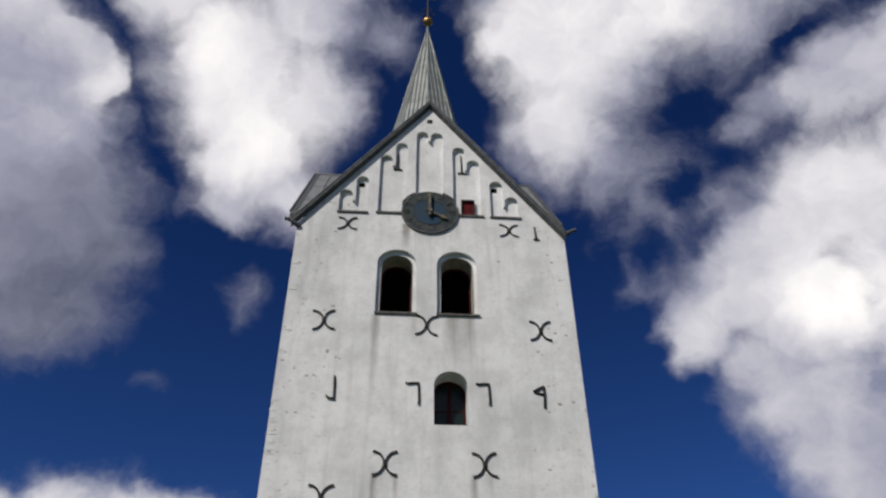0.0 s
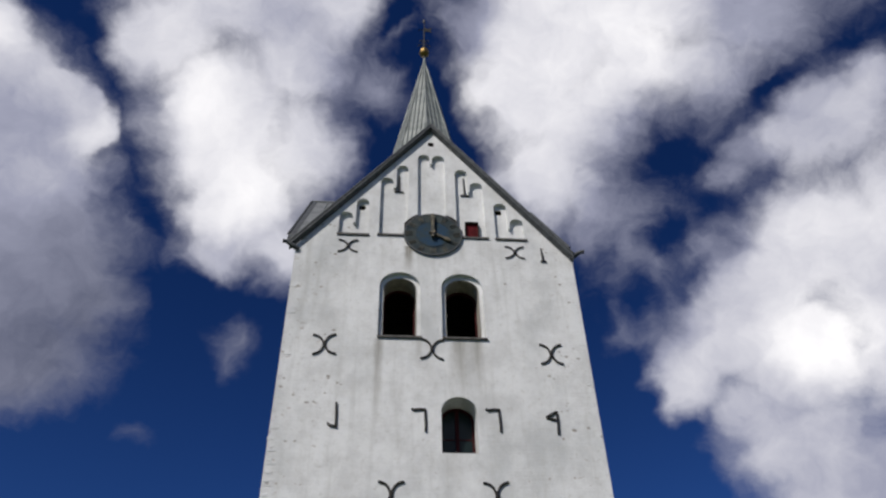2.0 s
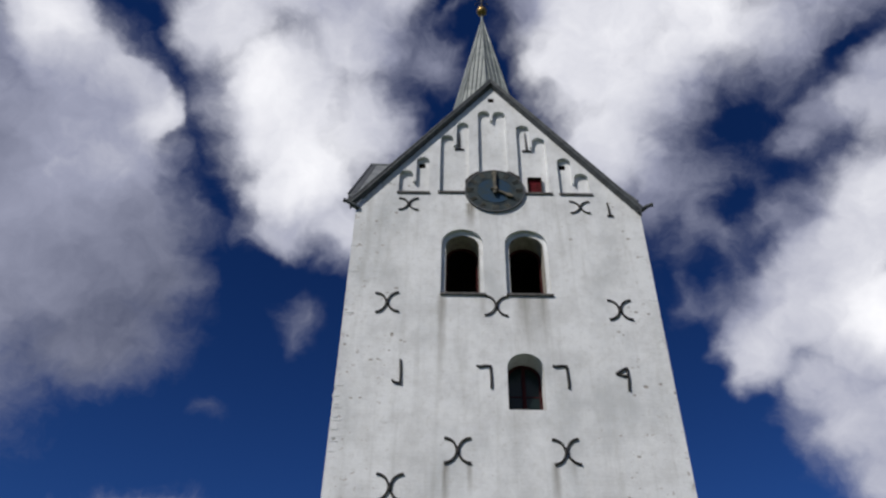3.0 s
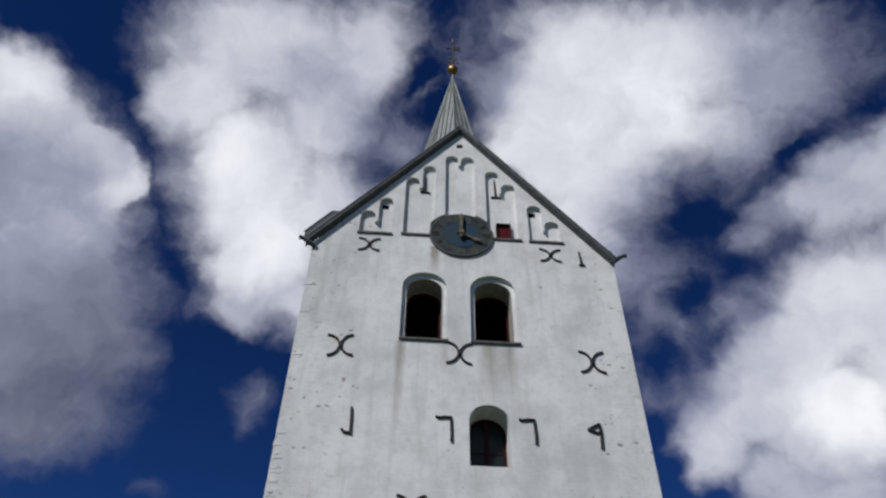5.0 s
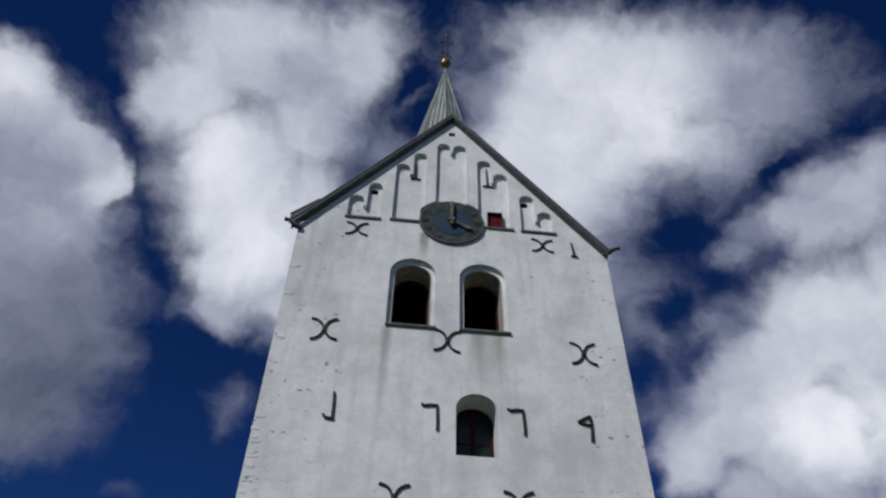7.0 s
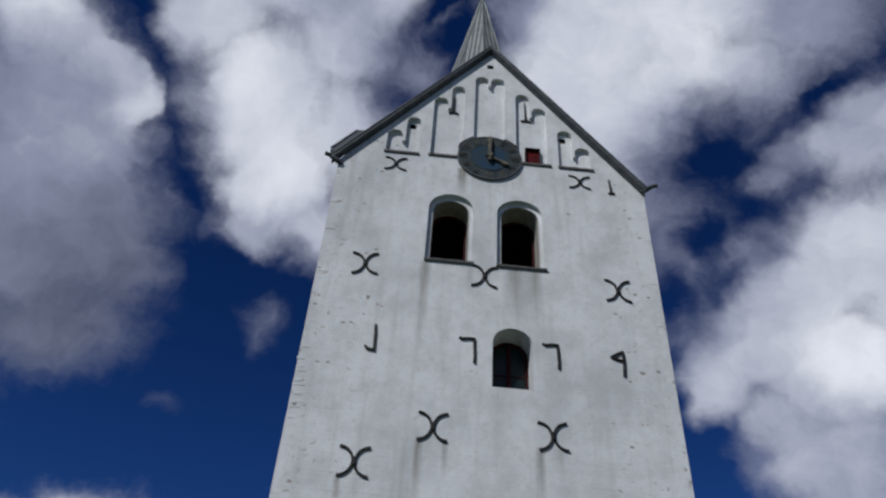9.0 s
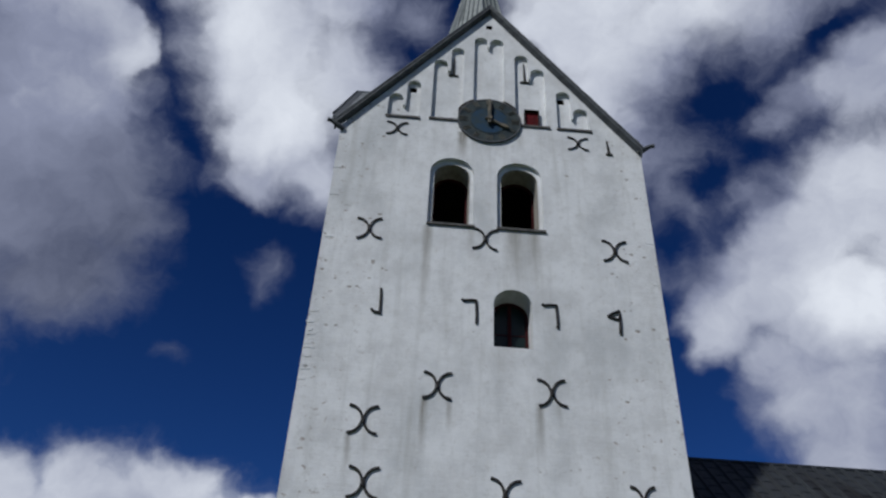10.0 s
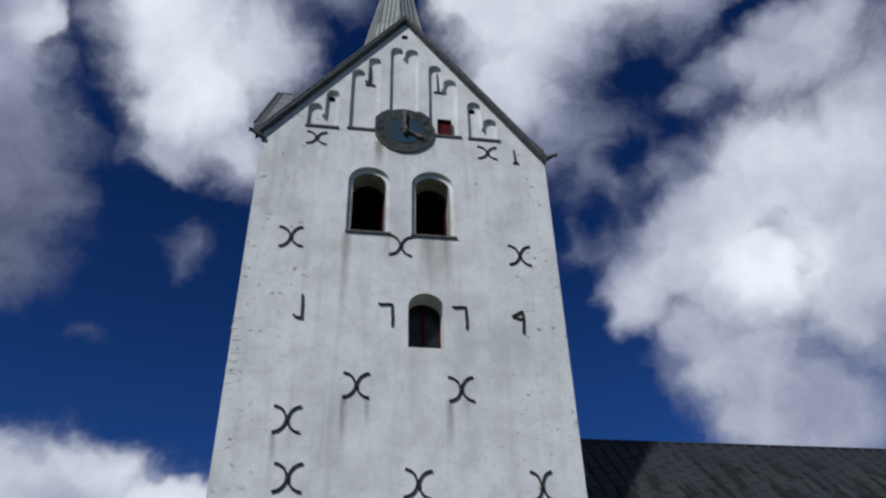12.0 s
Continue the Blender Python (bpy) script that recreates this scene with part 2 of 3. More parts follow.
def limewash():
    m, n = material("limewashed_brick")
    p = place(n)
    s = n.node("ShaderNodeSeparateXYZ", {0: p})
    x, y, z = s.outputs
    run = n.math("ADD", x, y)
    wall = n.node("ShaderNodeCombineXYZ", {0: run, 1: z}).outputs[0]
    wob = n.vec("ADD", wall, n.stretch(n.vec("SUBTRACT", n.noise(p, 3.0, 2, 0.5, 1), (0.5, 0.5, 0.5)), (0.06, 0.03, 0)))
    brick = n.node("ShaderNodeTexBrick", {"Vector": wob, "Scale": 1.0, "Mortar Size": 0.012, "Mortar Smooth": 0.8, "Brick Width": 0.28, "Row Height": 0.1,
                                          "Color1": (1, 1, 1, 1), "Color2": (0.75, 0.75, 0.75, 1), "Mortar": (0, 0, 0, 1)})
    worn = n.noise(p, 0.55, 5, 0.6)
    joints = n.math("MULTIPLY", brick.outputs[0], n.ramp(worn, 0.35, 0.7, 0.25, 1.0))
    lump = n.noise(p, 7.0, 5, 0.6)
    grain = n.noise(p, 60.0, 3, 0.6)
    height = n.math("ADD", n.math("MULTIPLY", joints, 0.2), n.math("ADD", n.math("MULTIPLY", lump, 1.1), n.math("MULTIPLY", grain, 0.18)))
    patch = n.ramp(n.noise(p, 1.1, 6, 0.68), 0.38, 0.68)
    colour = n.mix(patch, (0.775, 0.785, 0.79, 1), (0.625, 0.63, 0.63, 1))
    colour = n.mix(n.math("MULTIPLY", n.math("SUBTRACT", 1.0, joints), 0.05), colour, (0.42, 0.41, 0.39, 1))
    blot = n.ramp(n.noise(n.stretch(p, (1, 1, 0.6)), 0.42, 5, 0.62), 0.46, 0.72)
    colour = n.mix(n.math("MULTIPLY", blot, 0.85), colour, (0.475, 0.49, 0.495, 1))
    mottle = n.ramp(n.noise(p, 5.5, 4, 0.7), 0.5, 0.78)
    colour = n.mix(n.math("MULTIPLY", mottle, 0.6), colour, (0.50, 0.495, 0.475, 1))
    # bare brick where the wash has gone, mostly towards the edges
    edge = n.ramp(n.math("ABSOLUTE", x), 1.4, 4.2, 0.0, 0.07)
    bare = n.ramp(n.math("ADD", n.noise(n.stretch(p, (1, 1, 1.8)), 4.6, 4, 0.65), edge), 0.665, 0.72)
    bare = n.math("MULTIPLY", bare, n.ramp(n.noise(p, 0.9, 2, 0.5), 0.42, 0.58))
    colour = n.mix(n.math("MULTIPLY", bare, 0.75), colour, (0.27, 0.21, 0.17, 1))
    # flaked spots, in loose swarms
    cells = n.node("ShaderNodeTexVoronoi", {"Vector": n.stretch(p, (1, 1, 1.7)), "Scale": 2.7, "Randomness": 1.0})
    rim = n.math("MULTIPLY", n.ramp(n.math("ABSOLUTE", x), 2.4, 4.0), n.ramp(z, 9.5, 12.0, 0.2, 1.0))
    swarm = n.ramp(n.math("ADD", n.noise(p, 0.8, 2, 0.5), n.math("MULTIPLY", rim, 0.2)), 0.57, 0.66)
    spot = n.math("MULTIPLY", n.ramp(n.math("ADD", cells.outputs["Distance"], n.math("MULTIPLY", n.math("SUBTRACT", lump, 0.5), 0.35)), 0.17, 0.12), swarm)
    colour = n.mix(n.math("MULTIPLY", spot, 0.85), colour, (0.27, 0.24, 0.21, 1))
    # faint runs of grime all over
    runs = n.ramp(n.noise(n.stretch(p, (3.2, 3.2, 0.22)), 1.0, 4, 0.6), 0.5, 0.78)
    colour = n.mix(n.math("MULTIPLY", runs, 0.5), colour, (0.45, 0.45, 0.43, 1))
    total = None
    ragged = n.math("MULTIPLY", n.math("SUBTRACT", n.noise(n.stretch(p, (1, 1, 0.5)), 4.0, 3), 0.5), 0.12)
    for sx, top, length, half, much in STREAKS:
        off = n.math("ABSOLUTE", n.math("SUBTRACT", n.math("ADD", x, ragged), sx))
        side = n.ramp(off, half * 2.3, 0.0, 0.0, much)
        fade = n.math("MULTIPLY", n.ramp(z, top - length, top - 0.05), n.ramp(z, top + 0.06, top))
        one = n.math("MULTIPLY", side, fade)
        total = one if total is None else n.math("ADD", total, one)
    total = n.math("MULTIPLY", total, n.ramp(n.noise(n.stretch(p, (9, 9, 0.9)), 1.0, 4), 0.2, 0.55, 0.55, 1.15), clamp=True)
    colour = n.mix(total, colour, (0.24, 0.225, 0.195, 1))
    height = n.math("SUBTRACT", height, n.math("MULTIPLY", spot, 1.2))
    height = n.math("SUBTRACT", height, n.math("MULTIPLY", bare, 0.8))
    finish(n, colour, 0.9, 0.0, height, 0.36, 0.035)
    return m


def lead(name, light, dark, stain=0.4, metal=0.35):
    m, n = material(name)
    p = place(n)
    each = n.node("ShaderNodeObjectInfo").outputs["Random"]
    cloudy = n.ramp(n.noise(p, 1.3, 5, 0.65), 0.3, 0.75)
    colour = n.mix(cloudy, (*light, 1), (*dark, 1))
    colour = n.mix(n.math("MULTIPLY", each, 0.35), colour, (*[c * 0.55 for c in dark], 1))
    chalk = n.ramp(n.noise(n.stretch(p, (6, 6, 1.2)), 1.0, 4, 0.6), 0.55, 0.8)
    colour = n.mix(n.math("MULTIPLY", chalk, stain), colour, (*[min(1, c * 1.7) for c in light], 1))
    finish(n, colour, n.ramp(cloudy, 0, 1, 0.45, 0.65), metal, n.noise(p, 9.0, 4, 0.6), 0.35, 0.02)
    return m


def nave_lead():
    m, n = material("dark_weathered_lead")
    p = place(n)
    each = n.node("ShaderNodeObjectInfo").outputs["Random"]
    island = n.node("ShaderNodeNewGeometry").outputs["Random Per Island"]
    cloudy = n.ramp(n.noise(p, 0.8, 6, 0.65), 0.3, 0.72)
    colour = n.mix(cloudy, (0.022, 0.028, 0.034, 1), (0.013, 0.0165, 0.021, 1))
    colour = n.mix(n.math("MULTIPLY", n.math("FRACT", n.math("ADD", each, island)), 0.35), colour, (0.02, 0.021, 0.024, 1))
    # soot and damp run down the sheets, below the middle of the slope
    runs = n.ramp(n.noise(n.stretch(p, (2.9, 0.5, 0.5)), 1.0, 3, 0.6), 0.48, 0.55)
    low = n.ramp(n.math("ADD", n.node("ShaderNodeSeparateXYZ", {0: p}).outputs[2], n.math("MULTIPLY", n.noise(p, 0.5, 2), 3.0)), 11.2, 9.4)
    brown = n.ramp(n.noise(p, 0.6, 4, 0.6), 0.42, 0.7)
    colour = n.mix(n.math("MULTIPLY", n.math("MULTIPLY", brown, low), 0.7), colour, (0.036, 0.038, 0.04, 1))
    colour = n.mix(n.math("MULTIPLY", runs, low), colour, (0.004, 0.0042, 0.0055, 1))
    # moss and lichen on the foot of the roof beside the tower
    away = n.node("ShaderNodeSeparateXYZ", {0: p}).outputs[0]
    moss = n.math("MULTIPLY", n.ramp(away, 4.9, 4.2), n.ramp(n.noise(p, 3.2, 5, 0.65), 0.3, 0.6))
    colour = n.mix(n.math("MULTIPLY", moss, 0.8), colour, (0.075, 0.08, 0.062, 1))
    finish(n, colour, 0.7, 0.0, n.noise(p, 14.0, 4, 0.65), 0.5, 0.015)
    return m


def simple(name, colour, second, rough, metal=0.0, scale=6.0, bump=0.3, **more):
    m, n = material(name)
    p = place(n)
    f = n.ramp(n.noise(p, scale, 5, 0.62), 0.35, 0.7)
    finish(n, n.mix(f, (*colour, 1), (*second, 1)), n.ramp(f, 0, 1, max(0.05, rough - 0.08), min(1, rough + 0.08)), metal, n.noise(p, scale * 5, 3, 0.6), bump, 0.01, **more)
    return m


LIME = limewash()
SPIRE_LEAD = lead("pale_green_grey_lead", (0.27, 0.295, 0.285), (0.14, 0.16, 0.16), 0.5, 0.1)
ROOF_LEAD = lead("grey_roof_lead", (0.29, 0.305, 0.305), (0.15, 0.16, 0.165), 0.45)
VERGE = simple("dark_lead_edging", (0.08, 0.088, 0.094), (0.045, 0.05, 0.056), 0.6, 0.1)
NAVE_LEAD = nave_lead()
# grey-brown of the belfry linings, with the soffit's shade painted in
LINING_SHADE = simple("shade_toned_lining", (0.36, 0.34, 0.30), (0.24, 0.22, 0.195), 0.9, 0.0, 5.0)
IRON = simple("black_wrought_iron", (0.022, 0.021, 0.02), (0.035, 0.03, 0.027), 0.6, 0.4, 9.0)
TILE = simple("dark_sill_tile", (0.10, 0.095, 0.09), (0.06, 0.057, 0.055), 0.8)
REDWOOD = simple("dark_red_painted_wood", (0.05, 0.007, 0.008), (0.03, 0.006, 0.007), 0.6, 0.0, 8.0, **{"Specular IOR Level": 0.12})
HATCH = simple("red_painted_boards", (0.125, 0.008, 0.012), (0.07, 0.006, 0.008), 0.6, 0.0, 5.0, **{"Specular IOR Level": 0.12})
# near-black: puts the shade of chamber, vents and hatch opening into colour
DARK = simple("near_black_fill", (0.02, 0.016, 0.012), (0.012, 0.01, 0.008), 0.9)
GOLD = simple("gilded_copper", (0.4, 0.27, 0.1), (0.22, 0.14, 0.055), 0.45, 1.0, 14.0)
OLDGOLD = simple("worn_gilding", (0.17, 0.145, 0.1), (0.045, 0.05, 0.048), 0.6, 0.3, 5.0)
NUMERAL = simple("tarnished_numeral_gilding", (0.095, 0.088, 0.066), (0.03, 0.042, 0.045), 0.7, 0.1, 4.0)
DIAL = simple("weathered_grey_green_dial", (0.05, 0.063, 0.062), (0.018, 0.03, 0.04), 0.7, 0.0, 3.4, **{"Specular IOR Level": 0.2})
DIALBLUE = simple("faded_blue_dial_centre", (0.012, 0.045, 0.092), (0.032, 0.05, 0.056), 0.7, 0.0, 3.6, **{"Specular IOR Level": 0.2})
POLE = simple("grey_painted_pole", (0.33, 0.34, 0.35), (0.26, 0.27, 0.28), 0.5)
GRASS = simple("mown_grass", (0.05, 0.075, 0.025), (0.035, 0.06, 0.02), 0.95, 0.0, 0.6, 0.6)


def glass():
    m, n = material("old_greenish_pane")
    p = place(n)
    finish(n, (0.012, 0.022, 0.022, 1), 0.22, 0.0, n.noise(p, 3.0, 2), 0.3, 0.02, **{"Specular IOR Level": 0.25})
    return m


GLASS = glass()


# ---- mesh tools ----
def part(name, bm, mat, parent=None, label="", smooth=False):
    me = bpy.data.meshes.new(name)
    bmesh.ops.recalc_face_normals(bm, faces=bm.faces)
    bm.to_mesh(me)
    bm.free()
    me.materials.append(mat)
    if smooth:
        for poly in me.polygons:
            poly.use_smooth = True
    ob = new(name, me)
    ob.parent = parent
    if label:
        ob["label"] = label
    return ob


def empty(name, at=(0, 0, 0)):
    ob = new(name)
    ob.empty_display_size = 0.2
    ob.location = at
    return ob


def hull(bm, lower, upper):
    """A closed slab between two outlines of equal length."""
    a, b = [bm.verts.new(p) for p in lower], [bm.verts.new(p) for p in upper]
    bm.faces.new(a[::-1])
    bm.faces.new(b)
    for i in range(len(a)):
        j = (i + 1) % len(a)
        bm.faces.new((a[i], a[j], b[j], b[i]))
    return bm


def box(x0, x1, y0, y1, z0, z1, bevel=0.0, bm=None):
    own = bmesh.new()
    hull(own, [(x0, y0, z0), (x1, y0, z0), (x1, y1, z0), (x0, y1, z0)], [(x0, y0, z1), (x1, y0, z1), (x1, y1, z1), (x0, y1, z1)])
    if bevel:
        bmesh.ops.bevel(own, geom=own.edges[:], offset=bevel, segments=2, affect="EDGES", profile=0.6)
    if bm is None:
        return own
    me = bpy.data.meshes.new("tmp")
    own.to_mesh(me)
    own.free()
    bm.from_mesh(me)
    bpy.data.meshes.remove(me)
    return bm


def prism(outline, y0, y1, bm=None):
    """An outline in x and z, carried from y0 to y1."""
    bm = bm or bmesh.new()
    return hull(bm, [(x, y0, z) for x, z in outline], [(x, y1, z) for x, z in outline])


def arch(x0, x1, z0, top, rise=None, steps=14):
    """An outline with an arched head."""
    half = (x1 - x0) / 2
    rise = half if rise is None else rise
    mid, spring = (x0 + x1) / 2, top - rise
    return [(x0, z0), (x1, z0)] + [(mid + half * math.cos(math.pi * i / steps), spring + rise * math.sin(math.pi * i / steps)) for i in range(steps + 1)]


def bar(points, width, thick, bm=None, sides="y"):
    """A flat forged bar along points in the wall's plane (x, z), standing off in y from 0 to -thick, with pillowed edges."""
    bm = bm or bmesh.new()
    rings = []
    for i, (x, z) in enumerate(points):
        a, b = points[max(i - 1, 0)], points[min(i + 1, len(points) - 1)]
        dx, dz = b[0] - a[0], b[1] - a[1]
        d = math.hypot(dx, dz) or 1
        w = width(i / (len(points) - 1)) / 2 if callable(width) else width / 2
        nx, nz = -dz / d * w, dx / d * w
        rings.append([bm.verts.new(p) for p in ((x + nx, 0, z + nz), (x + nx, -thick * 0.7, z + nz), (x + nx * 0.6, -thick, z + nz * 0.6),
                                                 (x - nx * 0.6, -thick, z - nz * 0.6), (x - nx, -thick * 0.7, z - nz), (x - nx, 0, z - nz))])
    for a, b in zip(rings, rings[1:]):
        for i in range(6):
            j = (i + 1) % 6
            bm.faces.new((a[i], a[j], b[j], b[i]))
    bm.faces.new(rings[0])
    bm.faces.new(rings[-1][::-1])
    return bm


def lathe(profile, segments=24, bm=None, at=(0, 0, 0)):
    """A turned body from radii and heights, about z."""
    bm = bm or bmesh.new()
    rings = []
    for r, z in profile:
        rings.append([bm.verts.new((at[0] + r * math.cos(2 * math.pi * i / segments), at[1] + r * math.sin(2 * math.pi * i / segments), at[2] + z)) for i in range(segments)])
    for a, b in zip(rings, rings[1:]):
        for i in range(segments):
            j = (i + 1) % segments
            bm.faces.new((a[i], a[j], b[j], b[i]))
    bm.faces.new(rings[0][::-1])
    bm.faces.new(rings[-1])
    return bm


def tube(points, radius, segments=10, bm=None):
    bm = bm or bmesh.new()
    rings = []
    for i, p in enumerate(points):
        p = Vector(p)
        d = (Vector(points[min(i + 1, len(points) - 1)]) - Vector(points[max(i - 1, 0)])).normalized()
        side = d.cross(Vector((0, 1, 0.01))).normalized()
        over = side.cross(d).normalized()
        r = radius[i] if isinstance(radius, (list, tuple)) else radius
        rings.append([bm.verts.new(p + r * (math.cos(2 * math.pi * k / segments) * side + math.sin(2 * math.pi * k / segments) * over)) for k in range(segments)])
    for a, b in zip(rings, rings[1:]):
        for k in range(segments):
            j = (k + 1) % segments
            bm.faces.new((a[k], a[j], b[j], b[k]))
    bm.faces.new(rings[0][::-1])
    bm.faces.new(rings[-1])
    return bm


def ring(outer, inner, y0, y1):
    """A frame between two outlines of equal length, with depth."""
    bm = bmesh.new()
    rows = [[bm.verts.new((x, y, z)) for x, z in o] for o, y in ((outer, y0), (inner, y0), (inner, y1), (outer, y1))]
    for a, b in zip(rows, rows[1:] + rows[:1]):
        for i in range(len(a)):
            j = (i + 1) % len(a)
            bm.faces.new((a[i], a[j], b[j], b[i]))
    return bm


def carve(ob, cutters):
    """Cuts closed bodies out of a mesh for good."""
    made = []
    for bm in cutters:
        bmesh.ops.recalc_face_normals(bm, faces=bm.faces)
        me = bpy.data.meshes.new("cutter")
        bm.to_mesh(me)
        bm.free()
        c = new("cutter", me)
        made.append(c)
        mod = ob.modifiers.new("cut", "BOOLEAN")
        mod.operation, mod.object, mod.solver = "DIFFERENCE", c, "EXACT"
    bpy.context.view_layer.update()
    done = bpy.data.meshes.new_from_object(ob.evaluated_get(bpy.context.evaluated_depsgraph_get()))
    ob.modifiers.clear()
    old, ob.data = ob.data, done
    bpy.data.meshes.remove(old)
    for c in made:
        me = c.data
        bpy.data.objects.remove(c)
        bpy.data.meshes.remove(me)
    return ob


# ---- ground ----
ground_mesh = bmesh.new()
hull(ground_mesh, [(-2500, -2500, -0.4), (2500, -2500, -0.4), (2500, 2500, -0.4), (-2500, 2500, -0.4)], [(-2500, -2500, 0), (2500, -2500, 0), (2500, 2500, 0), (-2500, 2500, 0)])
tagged(part("ground", ground_mesh, GRASS), "mown green grass of the churchyard", "ground", kind="structure")

# ---- the tower ----
HALF, DEEP, EAVE, PEAK, MID = 4.3, 8.6, 16.8, 22.55, -0.08
THICK = 1.25
PITCH = (PEAK - EAVE) / HALF
tower = tagged(empty("church_tower"), "white limewashed brick church tower with four gables and a lead spire", "church tower")

# Twin-arched blind niches of the gable: first arch, second arch (left, right, top), foot of the pendant, floor
NICHES = [((-3.05, -2.62, 18.42), (-2.53, -2.13, 19.04), 17.95, 17.47), ((-1.78, -1.36, 20.1), (-1.26, -0.86, 20.73), 19.62, 17.5),
          ((-0.55, -0.135, 21.33), (-0.06, 0.38, 21.31), 20.88, 17.5), ((0.71, 1.14, 20.62), (1.2, 1.64, 20.02), 19.55, 17.49),
          ((1.95, 2.39, 19.07), (2.44, 2.885, 18.38), 17.95, 17.48)]
NICHE_DEEP = 0.13
CX, CZ, CR = -0.07, 17.52, 0.92


def niche(first, second, foot, floor):
    (a0, a1, at), (b0, b1, bt) = first, second

    def head(x0, x1, top, steps=12):
        r = (x1 - x0) / 2
        return [((x0 + x1) / 2 + r * math.cos(math.pi * i / steps), top - r + r * math.sin(math.pi * i / steps)) for i in range(steps + 1)]

    pend = [(b0, foot + 0.03), (b0 - 0.02, foot), (a1 + 0.02, foot), (a1, foot + 0.03)]
    return prism([(a0, floor), (b1, floor)] + head(b0, b1, bt) + pend + head(a0, a1, at), -0.3, NICHE_DEEP)


BELFRY = [(-1.68, -0.47), (0.16, 1.40)]
LANCET = (0.08, 1.02, 10.1, 11.72)
front = prism([(-HALF, -0.3), (HALF, -0.3), (HALF, PEAK - PITCH * (HALF - MID)), (MID, PEAK), (-HALF, PEAK - PITCH * (HALF + MID))], 0, THICK)
front = part("wall", front, LIME, tower, "white limewashed brick front wall with weathered rain streaks")
cuts = [niche(*some) for some in NICHES]
for x0, x1 in BELFRY:
    cuts.append(prism(arch(x0, x1, 13.6, 15.97, 0.54), -0.3, 0.12))
    cuts.append(prism(arch(x0 + 0.12, x1 - 0.1, 13.6, 15.83, 0.44), -0.2, 0.9))
    cuts.append(box(x0 - 0.02, x1 + 0.02, 0.81, THICK + 0.3, 13.3, 16.6))
cuts.append(prism(arch(*LANCET, rise=0.42), -0.3, THICK + 0.3))
for hx, hz in ((-2.35, 18.74), (2.12, 18.75), (-0.09, 21.88)):
    cuts.append(box(hx - 0.1, hx + 0.1, -0.3, 0.6, hz - 0.1, hz + 0.1))
cuts.append(box(0.98, 1.42, -0.3, 0.32, 17.5, 18.19))
carve(front, cuts)
# near-black rings and backs paint the shade inside the small holes
for hx, hz in ((-2.35, 18.74), (2.12, 18.75), (-0.09, 21.88)):
    y = 0.006 if hz > 20 else NICHE_DEEP + 0.006
    rim = [[(hx - w, hz - w), (hx + w, hz - w), (hx + w, hz + w), (hx - w, hz + w)] for w in (0.097, 0.085)]
    vent = part("vent", ring(*rim, y, y + 0.3), DARK, tower, "small vent hole with an added dark lining for its shade")
    part("board", box(hx - 0.097, hx + 0.097, y + 0.3, y + 0.33, hz - 0.097, hz + 0.097), DARK, vent)

# the other walls
side = bmesh.new()
hull(side, [(-HALF, y, z) for y, z in ((THICK, -0.3), (DEEP, -0.3), (DEEP, 16.7), (4.3, 22.45), (THICK, 18.35))],
     [(-HALF + 1.1, y, z) for y, z in ((THICK, -0.3), (DEEP, -0.3), (DEEP, 16.7), (4.3, 22.45), (THICK, 18.35))])
part("wall", side, LIME, tower)
side = bmesh.new()
hull(side, [(HALF - 1.1, y, z) for y, z in ((THICK, -0.3), (DEEP, -0.3), (DEEP, 16.7), (4.3, 22.45), (THICK, 18.35))],
     [(HALF, y, z) for y, z in ((THICK, -0.3), (DEEP, -0.3), (DEEP, 16.7), (4.3, 22.45), (THICK, 18.35))])
part("wall", side, LIME, tower)
part("wall", prism([(-HALF + 1.1, -0.3), (HALF - 1.1, -0.3), (HALF - 1.1, 18.0), (MID, 22.4), (-HALF + 1.1, 18.0)], DEEP - 1.1, DEEP), LIME, tower)
# bell chamber: floors, ceiling and an added back, near-black to paint its darkness
part("chamber_floor", box(-HALF + 1.1, HALF - 1.1, THICK, DEEP - 1.1, 12.9, 13.1), DARK, tower, "near-black floor, coloured for the darkness inside the belfry")
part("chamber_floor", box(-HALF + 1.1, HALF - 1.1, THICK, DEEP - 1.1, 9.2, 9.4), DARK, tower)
part("chamber_boarding", box(-HALF + 1.1, HALF - 1.1, THICK + 2.2, THICK + 2.3, 13.1, 16.9), DARK, tower, "near-black sheet added for the darkness inside the belfry")
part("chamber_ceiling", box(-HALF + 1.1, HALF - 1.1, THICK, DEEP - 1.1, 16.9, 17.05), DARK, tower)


# sound openings: red frame, sill of dark tile
for x0, x1 in BELFRY:
    w = part("window", ring(arch(x0 + 0.115, x1 - 0.095, 13.6, 15.835, 0.44), arch(x0 + 0.19, x1 - 0.17, 13.68, 15.76, 0.38), 0.72, 0.8), REDWOOD, tower, "dark red wooden frame of an open belfry window")
    part("sill", box(x0 - 0.01, x1 + 0.05, -0.06, 0.12, 13.55, 13.62, 0.012), TILE, w, "dark tile sill")

    # added lining, darker than the limewash to deepen the shade under the arch
    part("lining", ring(arch(x0 + 0.119, x1 - 0.099, 13.6, 15.831, 0.441), arch(x0 + 0.132, x1 - 0.112, 13.61, 15.818, 0.43), 0.124, 0.718), LINING_SHADE, w, "lining toned dark for the shade under the arch")
    # unseen dark sill floor, added so less sun bounces onto the soffit
    part("inner_sill", box(x0 + 0.121, x1 - 0.101, 0.122, 0.719, 13.58, 13.615), TILE, w, "unseen dark inner sill added to cut bounced light")

